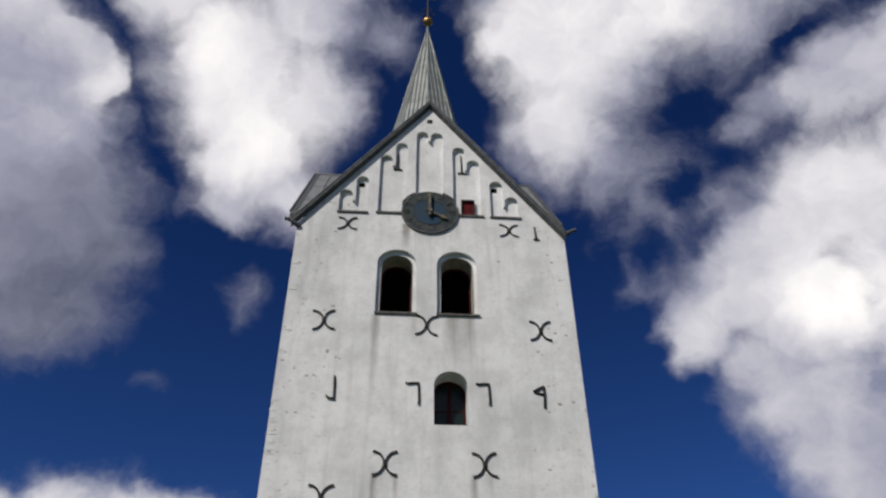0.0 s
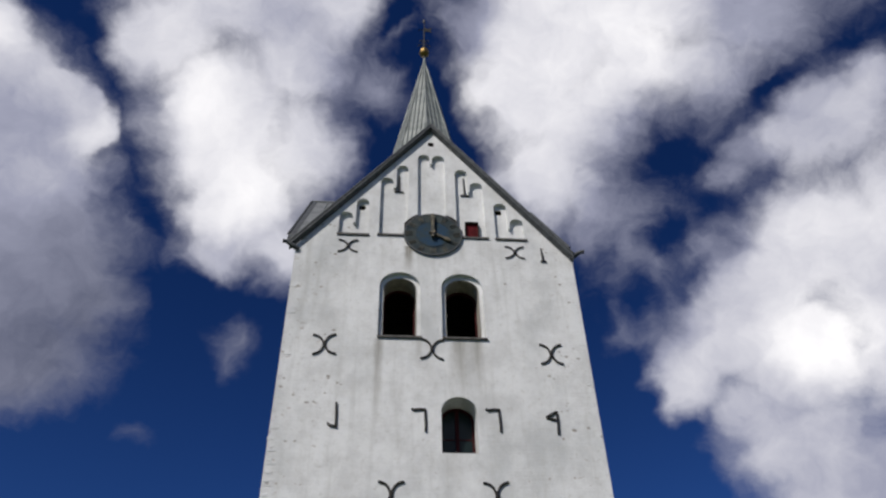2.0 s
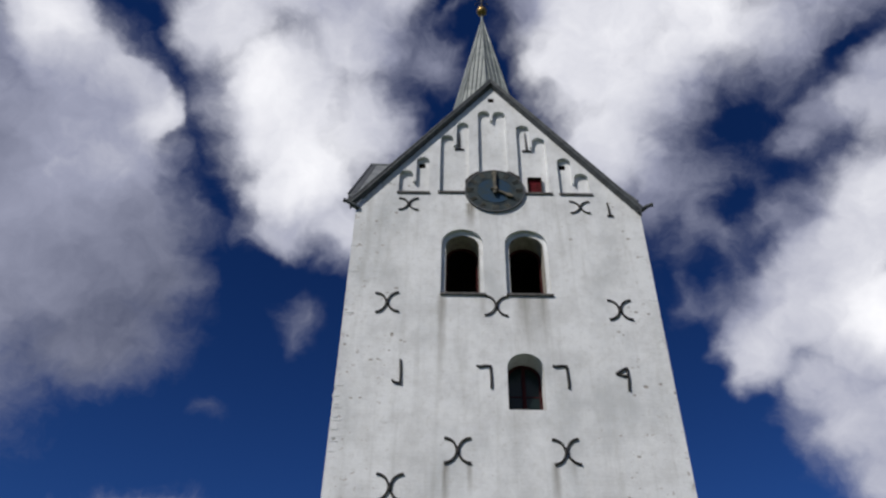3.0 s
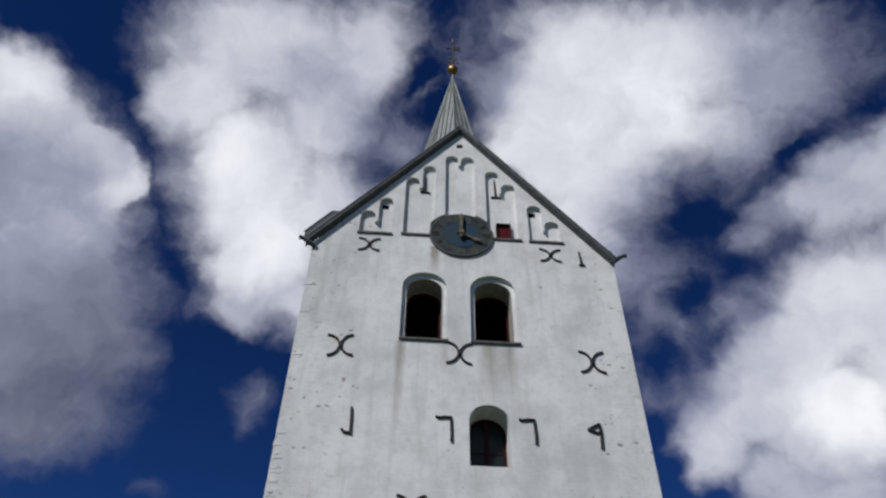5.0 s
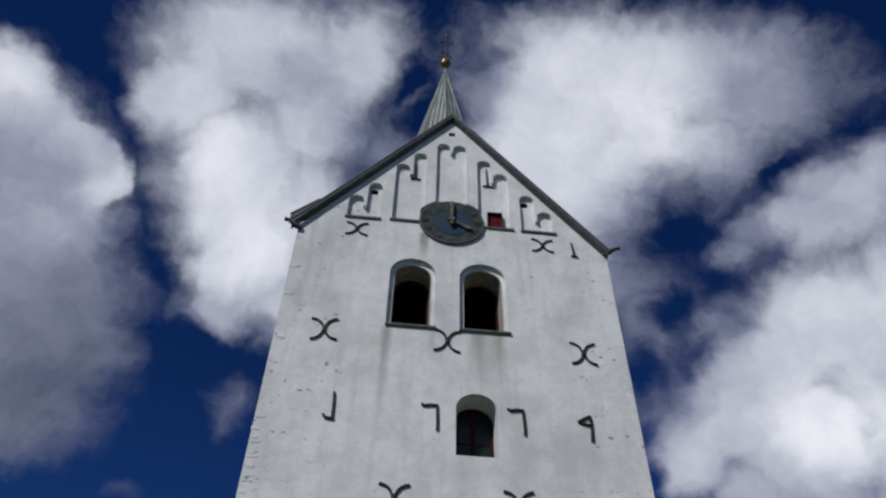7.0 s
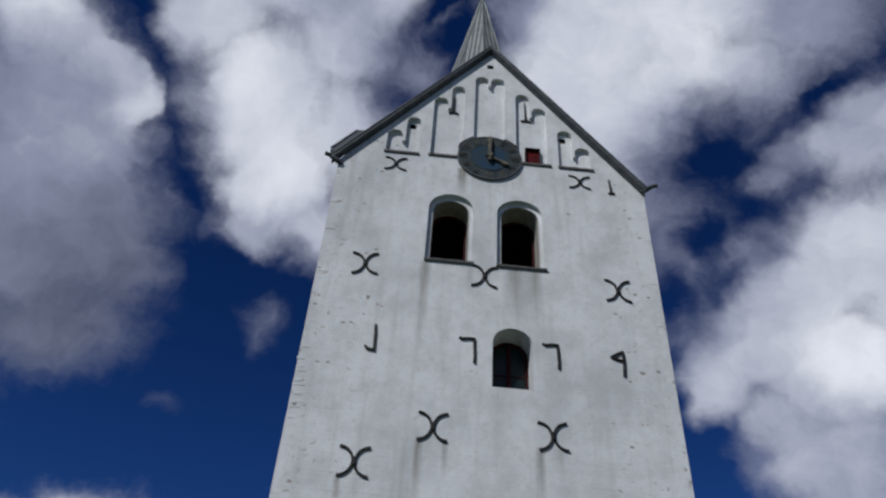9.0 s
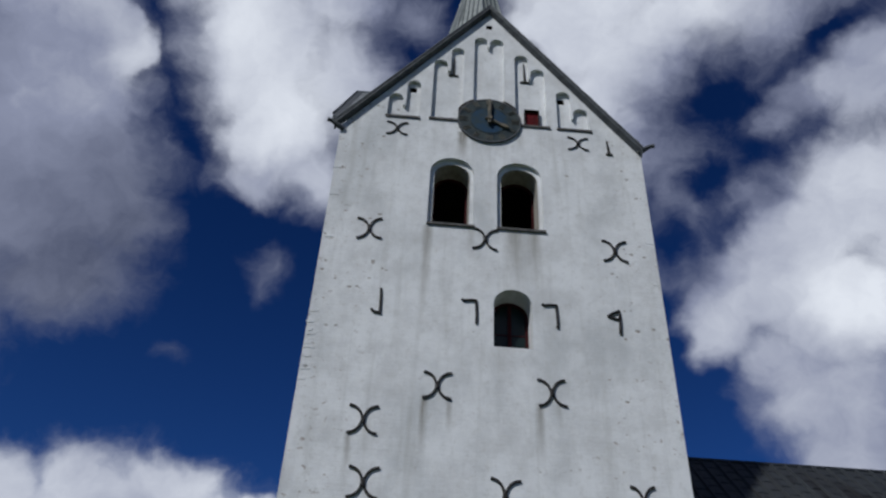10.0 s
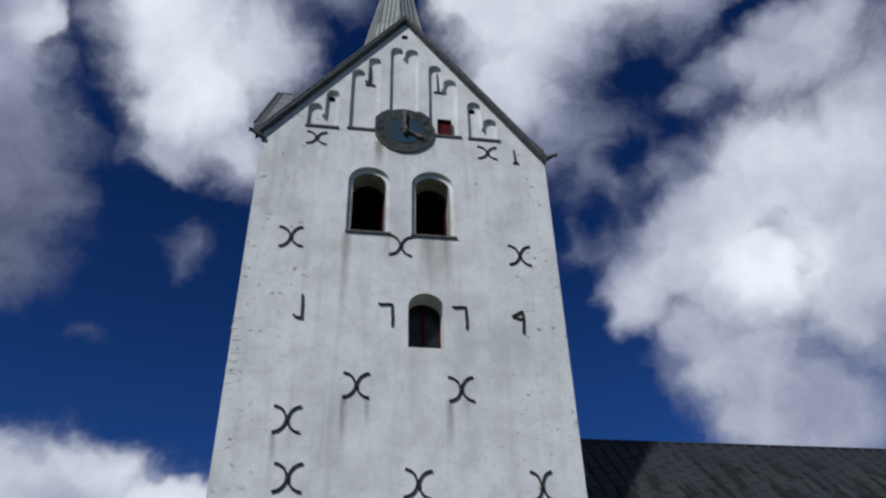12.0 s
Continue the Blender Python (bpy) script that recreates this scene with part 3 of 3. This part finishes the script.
# the glazed lancet
x0, x1, z0, z1 = LANCET
w = part("window", ring(arch(x0 - 0.005, x1 + 0.005, z0, z1 + 0.005, 0.42), arch(x0 + 0.07, x1 - 0.07, z0 + 0.07, z1 - 0.07, 0.36), 0.62, 0.72), REDWOOD, tower, "dark red wooden casement with old greenish panes")
mid = (x0 + x1) / 2
part("mullion", box(mid - 0.045, mid + 0.045, 0.61, 0.71, z0 + 0.05, z1 - 0.05), REDWOOD, w)
for a, b in ((x0 + 0.05, mid - 0.045), (mid + 0.045, x1 - 0.05)):
    part("glazing_bar", box(a, b, 0.65, 0.69, 10.78, 10.81), REDWOOD, w)
    part("pane", box(a, b, 0.665, 0.675, z0 + 0.05, 10.78), GLASS, w, "old greenish window glass")
    part("pane", box(a, b, 0.665, 0.675, 10.81, z1 - 0.06), GLASS, w)
# added dark sill floor, out of sight, keeps bounce off the lancet's soffit
part("sill", box(x0 + 0.002, x1 - 0.002, 0.01, 0.615, z0 - 0.03, z0 + 0.012), TILE, w, "unseen dark inner sill added to cut bounced light")

# small red hatch beside the clock
hatch = part("hatch", box(0.985, 1.415, 0.1, 0.14, 17.505, 18.185), HATCH, tower, "small red boarded hatch")
# near-black rim stands in for the shadow at the hatch's top and sides
rim = [[(1.2 - w, 17.505), (1.2 + w, 17.505), (1.2 + w, 18.187 - g), (1.2 - w, 18.187 - g)] for w, g in ((0.217, 0.0), (0.2, 0.03))]
part("hatch_frame", ring(*rim, 0.01, 0.1), DARK, hatch, "dark rim painting the shade round the hatch")
for i in range(1, 3):
    part("batten", box(0.985 + i * 0.143 - 0.012, 0.985 + i * 0.143 + 0.012, 0.09, 0.1, 17.51, 18.18), HATCH, hatch)

# dark tile ledges under the niches
for a, b, z in ((-3.09, -2.08, 17.45), (-1.83, -0.8, 17.48), (0.66, 1.72, 17.47), (1.92, 2.95, 17.46)):
    part("ledge", box(a, b, -0.05, NICHE_DEEP, z - 0.055, z + 0.02, 0.01), TILE, tower, "dark tile ledge")

# ---- roof of the tower: four gables meeting in valleys ----
RIDGE, YC = PEAK + 0.42, HALF
roof = part("roof", bmesh.new(), ROOF_LEAD, tower, "grey lead roof of four gables")


def roof_point(k, across, along, lift=0.0):
    """A point of the gable that faces k quarter turns from south: across its ridge and out along it."""
    z = RIDGE + (0.06 if k == 3 else -0.1 if k == 1 else -0.19) - PITCH * abs(across) + lift
    if k == 0 and across > 0:
        z -= min(0.1, 0.1 * across)
    c, s = ((1, 0), (0, 1), (-1, 0), (0, -1))[k]
    x, y = across, -along
    return Vector((MID + c * x - s * y, YC + s * x + c * y, z))


STRIPS = 7
for k in range(4):
    reach_k = HALF + (0.17, 0.12, 0.17, 0.22)[k]
    for sgn in (-1, 1):
        for i in range(STRIPS):
            o0, o1 = reach_k * i / STRIPS, reach_k * (i + 1) / STRIPS - 0.012
            w0, w1 = min(o0 + 1e-3, HALF - 0.02), min(o1, HALF - 0.02)
            top = [(0.0, o0), (0.0, o1), (w1, o1), (w0, o0)] if i else [(0.0, 0.0), (0.0, o1), (w1, o1)]
            bm = bmesh.new()
            hull(bm, [roof_point(k, sgn * a, b, -0.1) for a, b in top], [roof_point(k, sgn * a, b, 0.0) for a, b in top])
            part("lead_sheet", bm, ROOF_LEAD, roof)
            if i:
                part("seam", tube([roof_point(k, sgn * 0.02, o0, 0.02), roof_point(k, sgn * o0, o0, 0.02)], 0.028, 6), ROOF_LEAD, roof)
    part("ridge_roll", tube([roof_point(k, 0, 0, 0.02), roof_point(k, 0, reach_k, 0.02)], 0.05, 8), ROOF_LEAD, roof)
# verges: a lead-clad board under each rake, dark soffit
for k in range(4):
    reach_k = HALF + (0.17, 0.12, 0.17, 0.22)[k]
    for sgn in (-1, 1):
        bm = bmesh.new()
        end = HALF - 0.12 if k % 2 else HALF + 0.1
        low, face = (-0.40, -0.36) if k % 2 else (-0.21 if sgn < 0 else -0.24, -0.11 if sgn < 0 else -0.14)
        a = [roof_point(k, 0, reach_k + 0.01, 0.02), roof_point(k, 0, HALF + 0.003, 0.02), roof_point(k, 0, HALF + 0.003, low), roof_point(k, 0, reach_k + 0.01, face)]
        b = [roof_point(k, sgn * end, reach_k + 0.01, 0.02), roof_point(k, sgn * end, HALF + 0.003, 0.02), roof_point(k, sgn * end, HALF + 0.003, low), roof_point(k, sgn * end, reach_k + 0.01, face)]
        hull(bm, a, b)
        part("verge_board", bm, VERGE, roof, "dark lead-clad verge board")
        part("verge_roll", tube([roof_point(k, 0, reach_k, 0.04), roof_point(k, sgn * end, reach_k, 0.04)], 0.035, 8), VERGE, roof)

# water spouts at the two front corners
for sgn in (-1, 1):
    s = part("water_spout", tube([(sgn * 4.2, -0.02, 16.72), (sgn * 4.36, -0.08, 16.8), (sgn * 4.48, -0.12, 16.87), (sgn * 4.58, -0.15, 16.91), (sgn * 4.68, -0.17, 16.92)],
                                 [0.07, 0.08, 0.065, 0.055, 0.065], 10), VERGE, tower, "dark lead water spout at the eaves corner")

# ---- spire ----
APEX, FOOT, SLOPE, SX = 33.15, 20.6, 1.19 / 6.15, -0.01
spire = bmesh.new()


def spire_point(k, z, out=0.0):
    r = (APEX - z) * SLOPE + out
    a = radians(-90 + 45 * k)
    return Vector((SX + r * math.cos(a), YC + r * math.sin(a), z))


hull(spire, [spire_point(k, FOOT) for k in range(8)], [spire_point(k, APEX - 0.25) for k in range(8)])
spire = part("spire", spire, SPIRE_LEAD, tower, "tall eight-sided spire in pale green-grey lead")
for k in range(8):
    a, b = spire_point(k, FOOT), spire_point(k + 1, FOOT)
    tip = Vector((SX, YC, APEX))
    part("hip_roll", tube([spire_point(k, FOOT, 0.02), spire_point(k, APEX - 0.25, 0.02)], 0.035, 8), SPIRE_LEAD, spire)
    across = (b - a).normalized()
    width = (b - a).length
    middle = (a + b) / 2
    rise = tip - middle
    out = across.cross(rise).normalized()
    for i in range(-5, 6):
        off = i * 0.19 + (0.03 if k % 2 else -0.03)
        share = 1 - abs(off) / (width / 2)
        if share <= 0.05:
            continue
        start = middle + across * off
        part("seam", tube([start + out * 0.012, start + rise * share + out * 0.012], 0.033, 6), SPIRE_LEAD, spire)
part("finial_cap", lathe([(0.09, 0), (0.075, 0.2), (0.05, 0.5), (0.035, 0.62)], 16, at=(SX, YC, APEX - 0.3)), SPIRE_LEAD, spire)

vane = tagged(empty("weather_vane", (SX, YC, APEX + 0.3)), "gilded ball with an iron rod and weather vane", "weather vane")
part("ball", lathe([(0.03, -0.28)] + [(0.255 * math.sin(math.pi * i / 14), -0.255 * math.cos(math.pi * i / 14)) for i in range(1, 14)] + [(0.03, 0.28)], 24, at=(0, 0, 0.42)), GOLD, vane, "gilded copper ball", True)
part("rod", lathe([(0.045, -0.05), (0.04, 0.9), (0.03, 2.2), (0.018, 3.4)], 10), IRON, vane, "black iron rod")
FLAG = ((0.03, 2.3), (0.2, 2.36), (0.38, 2.24), (0.31, 2.48), (0.42, 2.7), (0.2, 2.6), (0.03, 2.68))
fin = bmesh.new()
hull(fin, [(x, -0.012, z) for x, z in FLAG], [(x, 0.012, z) for x, z in FLAG])
part("flag", fin, IRON, vane, "swallow-tailed iron flag")
part("pointer", tube([(-0.03, 0, 2.48), (-0.18, 0, 2.47), (-0.28, 0, 2.47)], [0.02, 0.02, 0.05], 8), IRON, vane)
for sgn in (-1, 1):
    for z, r in ((1.0, 0.14), (1.42, 0.1)):
        curl = [(sgn * (0.03 + r - r * math.cos(a)), 0, z + r * math.sin(a)) for a in [radians(-100 + 28 * i) for i in range(12)]]
        part("scroll", tube(curl, 0.024, 6), IRON, vane, "iron scroll")
part("tip", lathe([(0.01, -0.09), (0.05, 0), (0.06, 0.08), (0.015, 0.34)], 10, at=(0, 0, 3.15)), OLDGOLD, vane, "", True)

# ---- clock ----
clock = tagged(empty("tower_clock", (CX, -0.03, CZ)), "round weathered blue-green tower clock with gilt hands showing four", "clock")


def disc(r, y0, y1, inner=0.0, steps=48):
    o = [(r * math.cos(2 * math.pi * i / steps), r * math.sin(2 * math.pi * i / steps)) for i in range(steps)]
    if not inner:
        return prism(o, y0, y1)
    return ring(o, [(x * inner / r, z * inner / r) for x, z in o], y0, y1)


# near-black plates along the dial's upper edge, left and right
for a, b in ((-0.9, -0.46), (0.42, 0.8)):
    xs = [a + (b - a) * i / 8 for i in range(9)]
    crest = [(x, math.sqrt((CR + 0.09) ** 2 - x * x)) for x in reversed(xs)]
    part("flashing", prism([(x, math.sqrt(CR ** 2 - x * x) - 0.04) for x in xs] + crest, -0.024, 0.026), DARK, clock, "dark plate along the dial's upper edge")
part("dial", disc(CR - 0.02, -0.03, 0.025), DIAL, clock, "weathered grey-green copper dial")
part("rim", disc(CR, -0.045, 0.025, CR - 0.045), VERGE, clock, "dark metal rim")
part("dial_centre", disc(0.53, -0.036, -0.03), DIALBLUE, clock, "faded blue centre of the dial")
part("inner_ring", disc(0.56, -0.04, -0.03, 0.54), DIAL, clock)
for i in range(12):
    a = math.pi / 2 - 2 * math.pi * i / 12
    c, s = math.cos(a), math.sin(a)
    for j in ((-1, 0, 1) if i % 3 else (-1.5, -0.5, 0.5, 1.5)):
        o = 0.055 * j
        q = [(c * r - s * o, s * r + c * o) for r in (0.64, 0.86)]
        part("numeral_bar", bar(q, 0.03, 0.045), NUMERAL, clock)
# hands at four o'clock
minute = part("minute_hand", bar([(0.0, -0.2), (0.0, 0.1), (0.0, 0.55), (0.0, 0.62), (0.0, 0.82)], lambda t: 0.1 if t < 0.7 else 0.15 * (1.25 - t) * 2, 0.09), OLDGOLD, clock, "gilt minute hand pointing straight up")
ha = radians(-30)
hour = part("hour_hand", bar([(math.cos(ha) * r, math.sin(ha) * r) for r in (-0.12, 0.1, 0.4, 0.46, 0.62)], lambda t: 0.1 if t < 0.7 else 0.18 * (1.2 - t) * 2, 0.075), OLDGOLD, clock, "gilt hour hand pointing to four")
part("hub", disc(0.075, -0.18, -0.03, 0, 20), OLDGOLD, clock)
minute.location.y, hour.location.y = -0.07, -0.045
clock.scale = (1.01, 1.0, 0.955)

# ---- wall anchors ----
def arc(sgn, w=0.325, h=0.32, steps=12):
    """One bowed half of an anchor, its back to the middle."""
    pts = []
    for i in range(steps + 1):
        t = -1 + 2 * i / steps
        pts.append((sgn * (0.022 + (w - 0.03) * abs(t) ** 1.9), h * math.sin(t * math.pi / 2 * 0.92) / math.sin(math.pi / 2 * 0.92)))
    return pts


def cross_anchor():
    a = tagged(empty("wall_anchor"), "black wrought-iron wall anchor of two crossed bows", "wall anchor", "wall anchors")
    for sgn in (-1, 1):
        part("bow", bar(arc(sgn), lambda t: 0.05 + 0.012 * abs(2 * t - 1), 0.04), IRON, a)
    part("wedge", box(-0.035, 0.035, -0.06, 0, -0.09, 0.09, 0.01), IRON, a)
    return a


# place across, height, turn
ANCHORS = [(-3.135, 13.28, 3), (-0.143, 13.21, -2), (3.219, 13.14, 0), (-1.188, 9.0, 0), (1.405, 9.01, 2), (-2.754, 8.075, 0), (-2.614, 6.71, 0), (0.325, 6.64, -3), (3.236, 6.66, 2),
           (-2.707, 16.95, 0), (2.499, 16.91, 0)]
first_anchor = cross_anchor()
for i, (x, z, turn) in enumerate(ANCHORS):
    m = pose(x, -0.004, z, 0, -turn, 0)
    if i == 0:
        first_anchor.matrix_basis = m
    elif z > 16:
        copy = copy_thing(first_anchor, m @ Matrix.Diagonal((0.95, 1, 0.74, 1)))
        copy.matrix_basis = m @ Matrix.Diagonal((0.95, 1, 0.74, 1))
    elif x > 3.2 and z < 7:
        copy_thing(first_anchor, m).matrix_basis = m @ Matrix.Diagonal((0.82, 1, 1.05, 1))
    else:
        copy_thing(first_anchor, m)


def spike_anchor(x, y, z0, z1, foot, lean=0.0):
    a = tagged(empty("wall_anchor", (x, y, z0)), "black iron wall anchor, a spike on a short foot", "wall anchor", "wall anchors")
    part("spike", bar([(lean, z1 - z0), (lean * 0.4, (z1 - z0) * 0.5), (0, 0.02)], lambda t: 0.03 + 0.045 * t, 0.05), IRON, a)
    if foot:
        part("foot", bar([(-foot / 2, 0), (0, 0.02), (foot / 2, -0.01)], 0.055, 0.05), IRON, a)
    return a


spike_anchor(-1.17, NICHE_DEEP - 0.003, 19.52, 20.3, 0.3)
spike_anchor(1.04, NICHE_DEEP - 0.003, 19.47, 20.33, 0.3, -0.03)
spike_anchor(3.38, -0.003, 16.57, 17.1, 0.18, -0.04)
spike_anchor(4.18, -0.003, 5.7, 6.12, 0)


# ---- the year in iron figures ----
def figure(name, x, z, strokes, label):
    a = tagged(empty(name, (x, -0.003, z)), label, "iron numeral", "year in iron figures")
    for s in strokes:
        part("stroke", bar(s, lambda t: 0.06, 0.05), IRON, a)
    return a


figure("numeral_one", -2.64, 10.77, [[(-0.03, 0.69), (-0.01, 0.4), (0, 0.02)], [(-0.21, 0.1), (-0.16, 0.03), (0.03, 0.0)]], "black wrought-iron figure 1 fixed to the white wall")
SEVEN = [[(-0.36, 0.65), (-0.3, 0.61), (-0.15, 0.64), (0, 0.63)], [(-0.01, 0.65), (0, 0.4), (0.01, 0.18), (0, 0.0)]]
figure("numeral_seven", -0.34, 10.68, SEVEN, "black wrought-iron figure 7 fixed to the white wall")
figure("numeral_seven", 1.615, 10.71, SEVEN, "black wrought-iron figure 7 fixed to the white wall")
figure("numeral_four", 3.13, 10.67, [[(0.02, 0.65), (-0.12, 0.58), (-0.27, 0.48)], [(-0.27, 0.48), (-0.1, 0.42), (0.05, 0.41)], [(0.02, 0.65), (0.03, 0.4), (0.0, 0.0)]], "black wrought-iron figure 4 fixed to the white wall")

# ---- nave ----
NR_Y, NR_Z, N_SLOPE, N_X0, N_X1, N_EAVE = 4.3, 9.42, 1.005, 3.1, 36.0, -2.4
nave = tagged(empty("church_nave", (0, 0, 0)), "church nave with a steep dark lead roof beside the tower", "church nave")


def nave_z(y, lift=0.0):
    return NR_Z - N_SLOPE * abs(y - NR_Y) + lift


part("wall", box(N_X0 + 0.25, N_X1, N_EAVE + 0.5, -0.01, -0.3, nave_z(N_EAVE + 0.5) - 0.25), LIME, nave, "white limewashed nave wall")
gable = bmesh.new()
y0 = N_EAVE + 0.5
hull(gable, [(HALF + 0.005, y, z) for y, z in ((0.0, -0.3), (11.0 - N_EAVE - 2.9, -0.3), (11.0 - N_EAVE - 2.9, nave_z(10.5) - 0.3), (NR_Y, NR_Z - 0.3), (0.0, nave_z(0) - 0.3))],
     [(N_X1, y, z) for y, z in ((0.0, -0.3), (11.0 - N_EAVE - 2.9, -0.3), (11.0 - N_EAVE - 2.9, nave_z(10.5) - 0.3), (NR_Y, NR_Z - 0.3), (0.0, nave_z(0) - 0.3))])
part("wall", gable, LIME, nave)
nroof = bmesh.new()
hull(nroof, [(HALF + 0.004, 0.0, nave_z(0, -0.06)), (HALF + 0.004, NR_Y, NR_Z - 0.06), (HALF + 0.004, 11.0, nave_z(11.0, -0.06)), (HALF + 0.004, 11.0, nave_z(11.0, -0.22)), (HALF + 0.004, NR_Y, NR_Z - 0.22), (HALF + 0.004, 0.0, nave_z(0, -0.22))],
     [(N_X1, 0.0, nave_z(0, -0.06)), (N_X1, NR_Y, NR_Z - 0.06), (N_X1, 11.0, nave_z(11.0, -0.06)), (N_X1, 11.0, nave_z(11.0, -0.22)), (N_X1, NR_Y, NR_Z - 0.22), (N_X1, 0.0, nave_z(0, -0.22))])
nroof = part("roof", nroof, NAVE_LEAD, nave, "steep roof of dark weathered lead sheets")
low = bmesh.new()
hull(low, [(N_X0, y, nave_z(y, l)) for y, l in ((-0.004, -0.06), (N_EAVE, -0.06), (N_EAVE, -0.22), (-0.004, -0.22))],
     [(N_X1, y, nave_z(y, l)) for y, l in ((-0.004, -0.06), (N_EAVE, -0.06), (N_EAVE, -0.22), (-0.004, -0.22))])
part("roof_skirt", low, NAVE_LEAD, nave, "lower edge of the dark lead roof, running past the tower corner")
part("verge_board", tube([(N_X0, -0.02, nave_z(-0.02, -0.08)), (N_X0, N_EAVE, nave_z(N_EAVE, -0.08))], 0.08, 8), NAVE_LEAD, nave)
part("flashing", box(N_X0 - 0.02, HALF + 0.12, -0.05, -0.002, nave_z(0) - 0.12, nave_z(0) + 0.035, 0.008), NAVE_LEAD, nave, "lead flashing against the tower")
part("ridge_roll", tube([(HALF + 0.01, NR_Y, NR_Z + 0.0), (N_X1, NR_Y, NR_Z + 0.0)], 0.07, 10), NAVE_LEAD, nroof)

# lead sheets between rolls: columns down the slope, with the laps out of step from column to column
COL, LONG = 0.40, 0.44
SLOPE_LONG = (NR_Y - N_EAVE) * math.hypot(1, N_SLOPE)
down = Vector((0, -1, -N_SLOPE)).normalized()
normal = Vector((0, -N_SLOPE, 1)).normalized()
across = Vector((1, 0, 0))


def sheet_points(length):
    """A sheet from its upper left corner: turned up a little at both sides, its foot lapping the next."""
    w = COL - 0.05
    cross = [(0.0, 0.018), (0.05, 0.0), (w / 2, 0.006), (w - 0.05, 0.0), (w, 0.018)]
    top = [across * x + normal * h for x, h in cross]
    foot = [across * x + down * (length + 0.04) + normal * (h + 0.016) for x, h in cross]
    under = [q - normal * 0.03 for q in foot]
    n = len(cross)
    return top + foot + under, [(n + i, n + i + 1, i + 1, i) for i in range(n - 1)] + [(2 * n + i, 2 * n + i + 1, n + i + 1, n + i) for i in range(n - 1)]


shared_sheets = {}
rng = random.Random(7)
far_points, far_faces = [], []
for c in range(int((24.0 - N_X0) / COL)):
    x = N_X0 + 0.06 + c * COL
    upper = 0.02 if x >= HALF - 0.02 else (NR_Y + 0.05) * math.hypot(1, N_SLOPE)
    head = Vector((x - 0.028, NR_Y, NR_Z))
    part("lead_roll", tube([head + down * upper + normal * 0.028, head + down * SLOPE_LONG + normal * 0.034], 0.044, 6), NAVE_LEAD, nroof)
    at = LONG * (-0.5 if c % 2 else 0.0)
    while at < SLOPE_LONG - 0.05:
        s, e = max(at, upper), min(at + LONG, SLOPE_LONG)
        at += LONG
        if e - s < 0.08:
            continue
        key = round(e - s, 2)
        points, faces = sheet_points(key)
        spot = Vector((x, NR_Y, NR_Z)) + down * (s + rng.uniform(-0.02, 0.02) * (s > upper)) + normal * rng.uniform(0.0, 0.006)
        if x < 9.0:
            if key not in shared_sheets:
                shared_sheets[key] = bpy.data.meshes.new("lead_sheet")
                shared_sheets[key].from_pydata(points, [], faces)
                shared_sheets[key].materials.append(NAVE_LEAD)
            ob = new("lead_sheet", shared_sheets[key])
            ob.parent, ob.location = nroof, spot
        else:
            base = len(far_points)
            far_points += [spot + q for q in points]
            far_faces += [tuple(base + i for i in f) for f in faces]
far_mesh = bpy.data.meshes.new("lead_sheeting")
far_mesh.from_pydata(far_points, [], far_faces)
far_mesh.materials.append(NAVE_LEAD)
field = new("lead_sheeting", far_mesh)
field.parent = nroof
tagged(field, "rows of dark weathered lead sheets", kind="stuff")

# ---- low annex against the far side of the tower ----
annex = tagged(empty("annex"), "low white annex with a dark lean-to roof against the tower", "annex")
part("wall", box(-7.0, -HALF - 0.005, 1.0, 4.6, -0.3, 1.75), LIME, annex, "white limewashed annex wall")
lean = bmesh.new()
hull(lean, [(-7.3, 0.7, 1.75), (-HALF - 0.004, 0.7, 4.62), (-HALF - 0.004, 0.7, 4.42), (-7.3, 0.7, 1.55)], [(-7.3, 4.9, 1.75), (-HALF - 0.004, 4.9, 4.62), (-HALF - 0.004, 4.9, 4.42), (-7.3, 4.9, 1.55)])
part("roof", lean, NAVE_LEAD, annex, "dark lean-to roof")

# ---- flagpole ----
pole = tagged(empty("flagpole", (-11.55, 11.4, 0)), "tall slim grey flagpole with a dark ball on top", "flagpole")
part("pole", lathe([(0.09, 0), (0.085, 1.5), (0.06, 6.0), (0.045, 8.55)], 14), POLE, pole, "", True)
part("ball", lathe([(0.02, -0.11)] + [(0.105 * math.sin(math.pi * i / 10), -0.105 * math.cos(math.pi * i / 10)) for i in range(1, 10)] + [(0.02, 0.11)], 16, at=(0, 0, 8.63)), IRON, pole, "dark ball finial", True)
part("collar", lathe([(0.12, 0), (0.12, 0.35), (0.1, 0.4)], 14), IRON, pole)

# ---- worn brick ends at the tower's edges ----
rng = random.Random(3)
for sgn, heights in ((-1, (8.95, 9.2, 9.3, 9.52, 9.75, 9.85, 10.1, 10.2, 10.42, 10.72, 12.95, 14.35, 15.3)), (1, (12.2, 13.5, 14.95))):
    for z in heights:
        wide, start, tall = rng.uniform(0.1, 0.26), rng.uniform(0.0, 0.07), rng.uniform(0.03, 0.045)
        a, b = sorted((sgn * (HALF - start + 0.02), sgn * (HALF - start - wide)))
        part("brick", box(a, b, -0.009, 0.12, z - tall, z + tall, 0.008), LIME, tower)
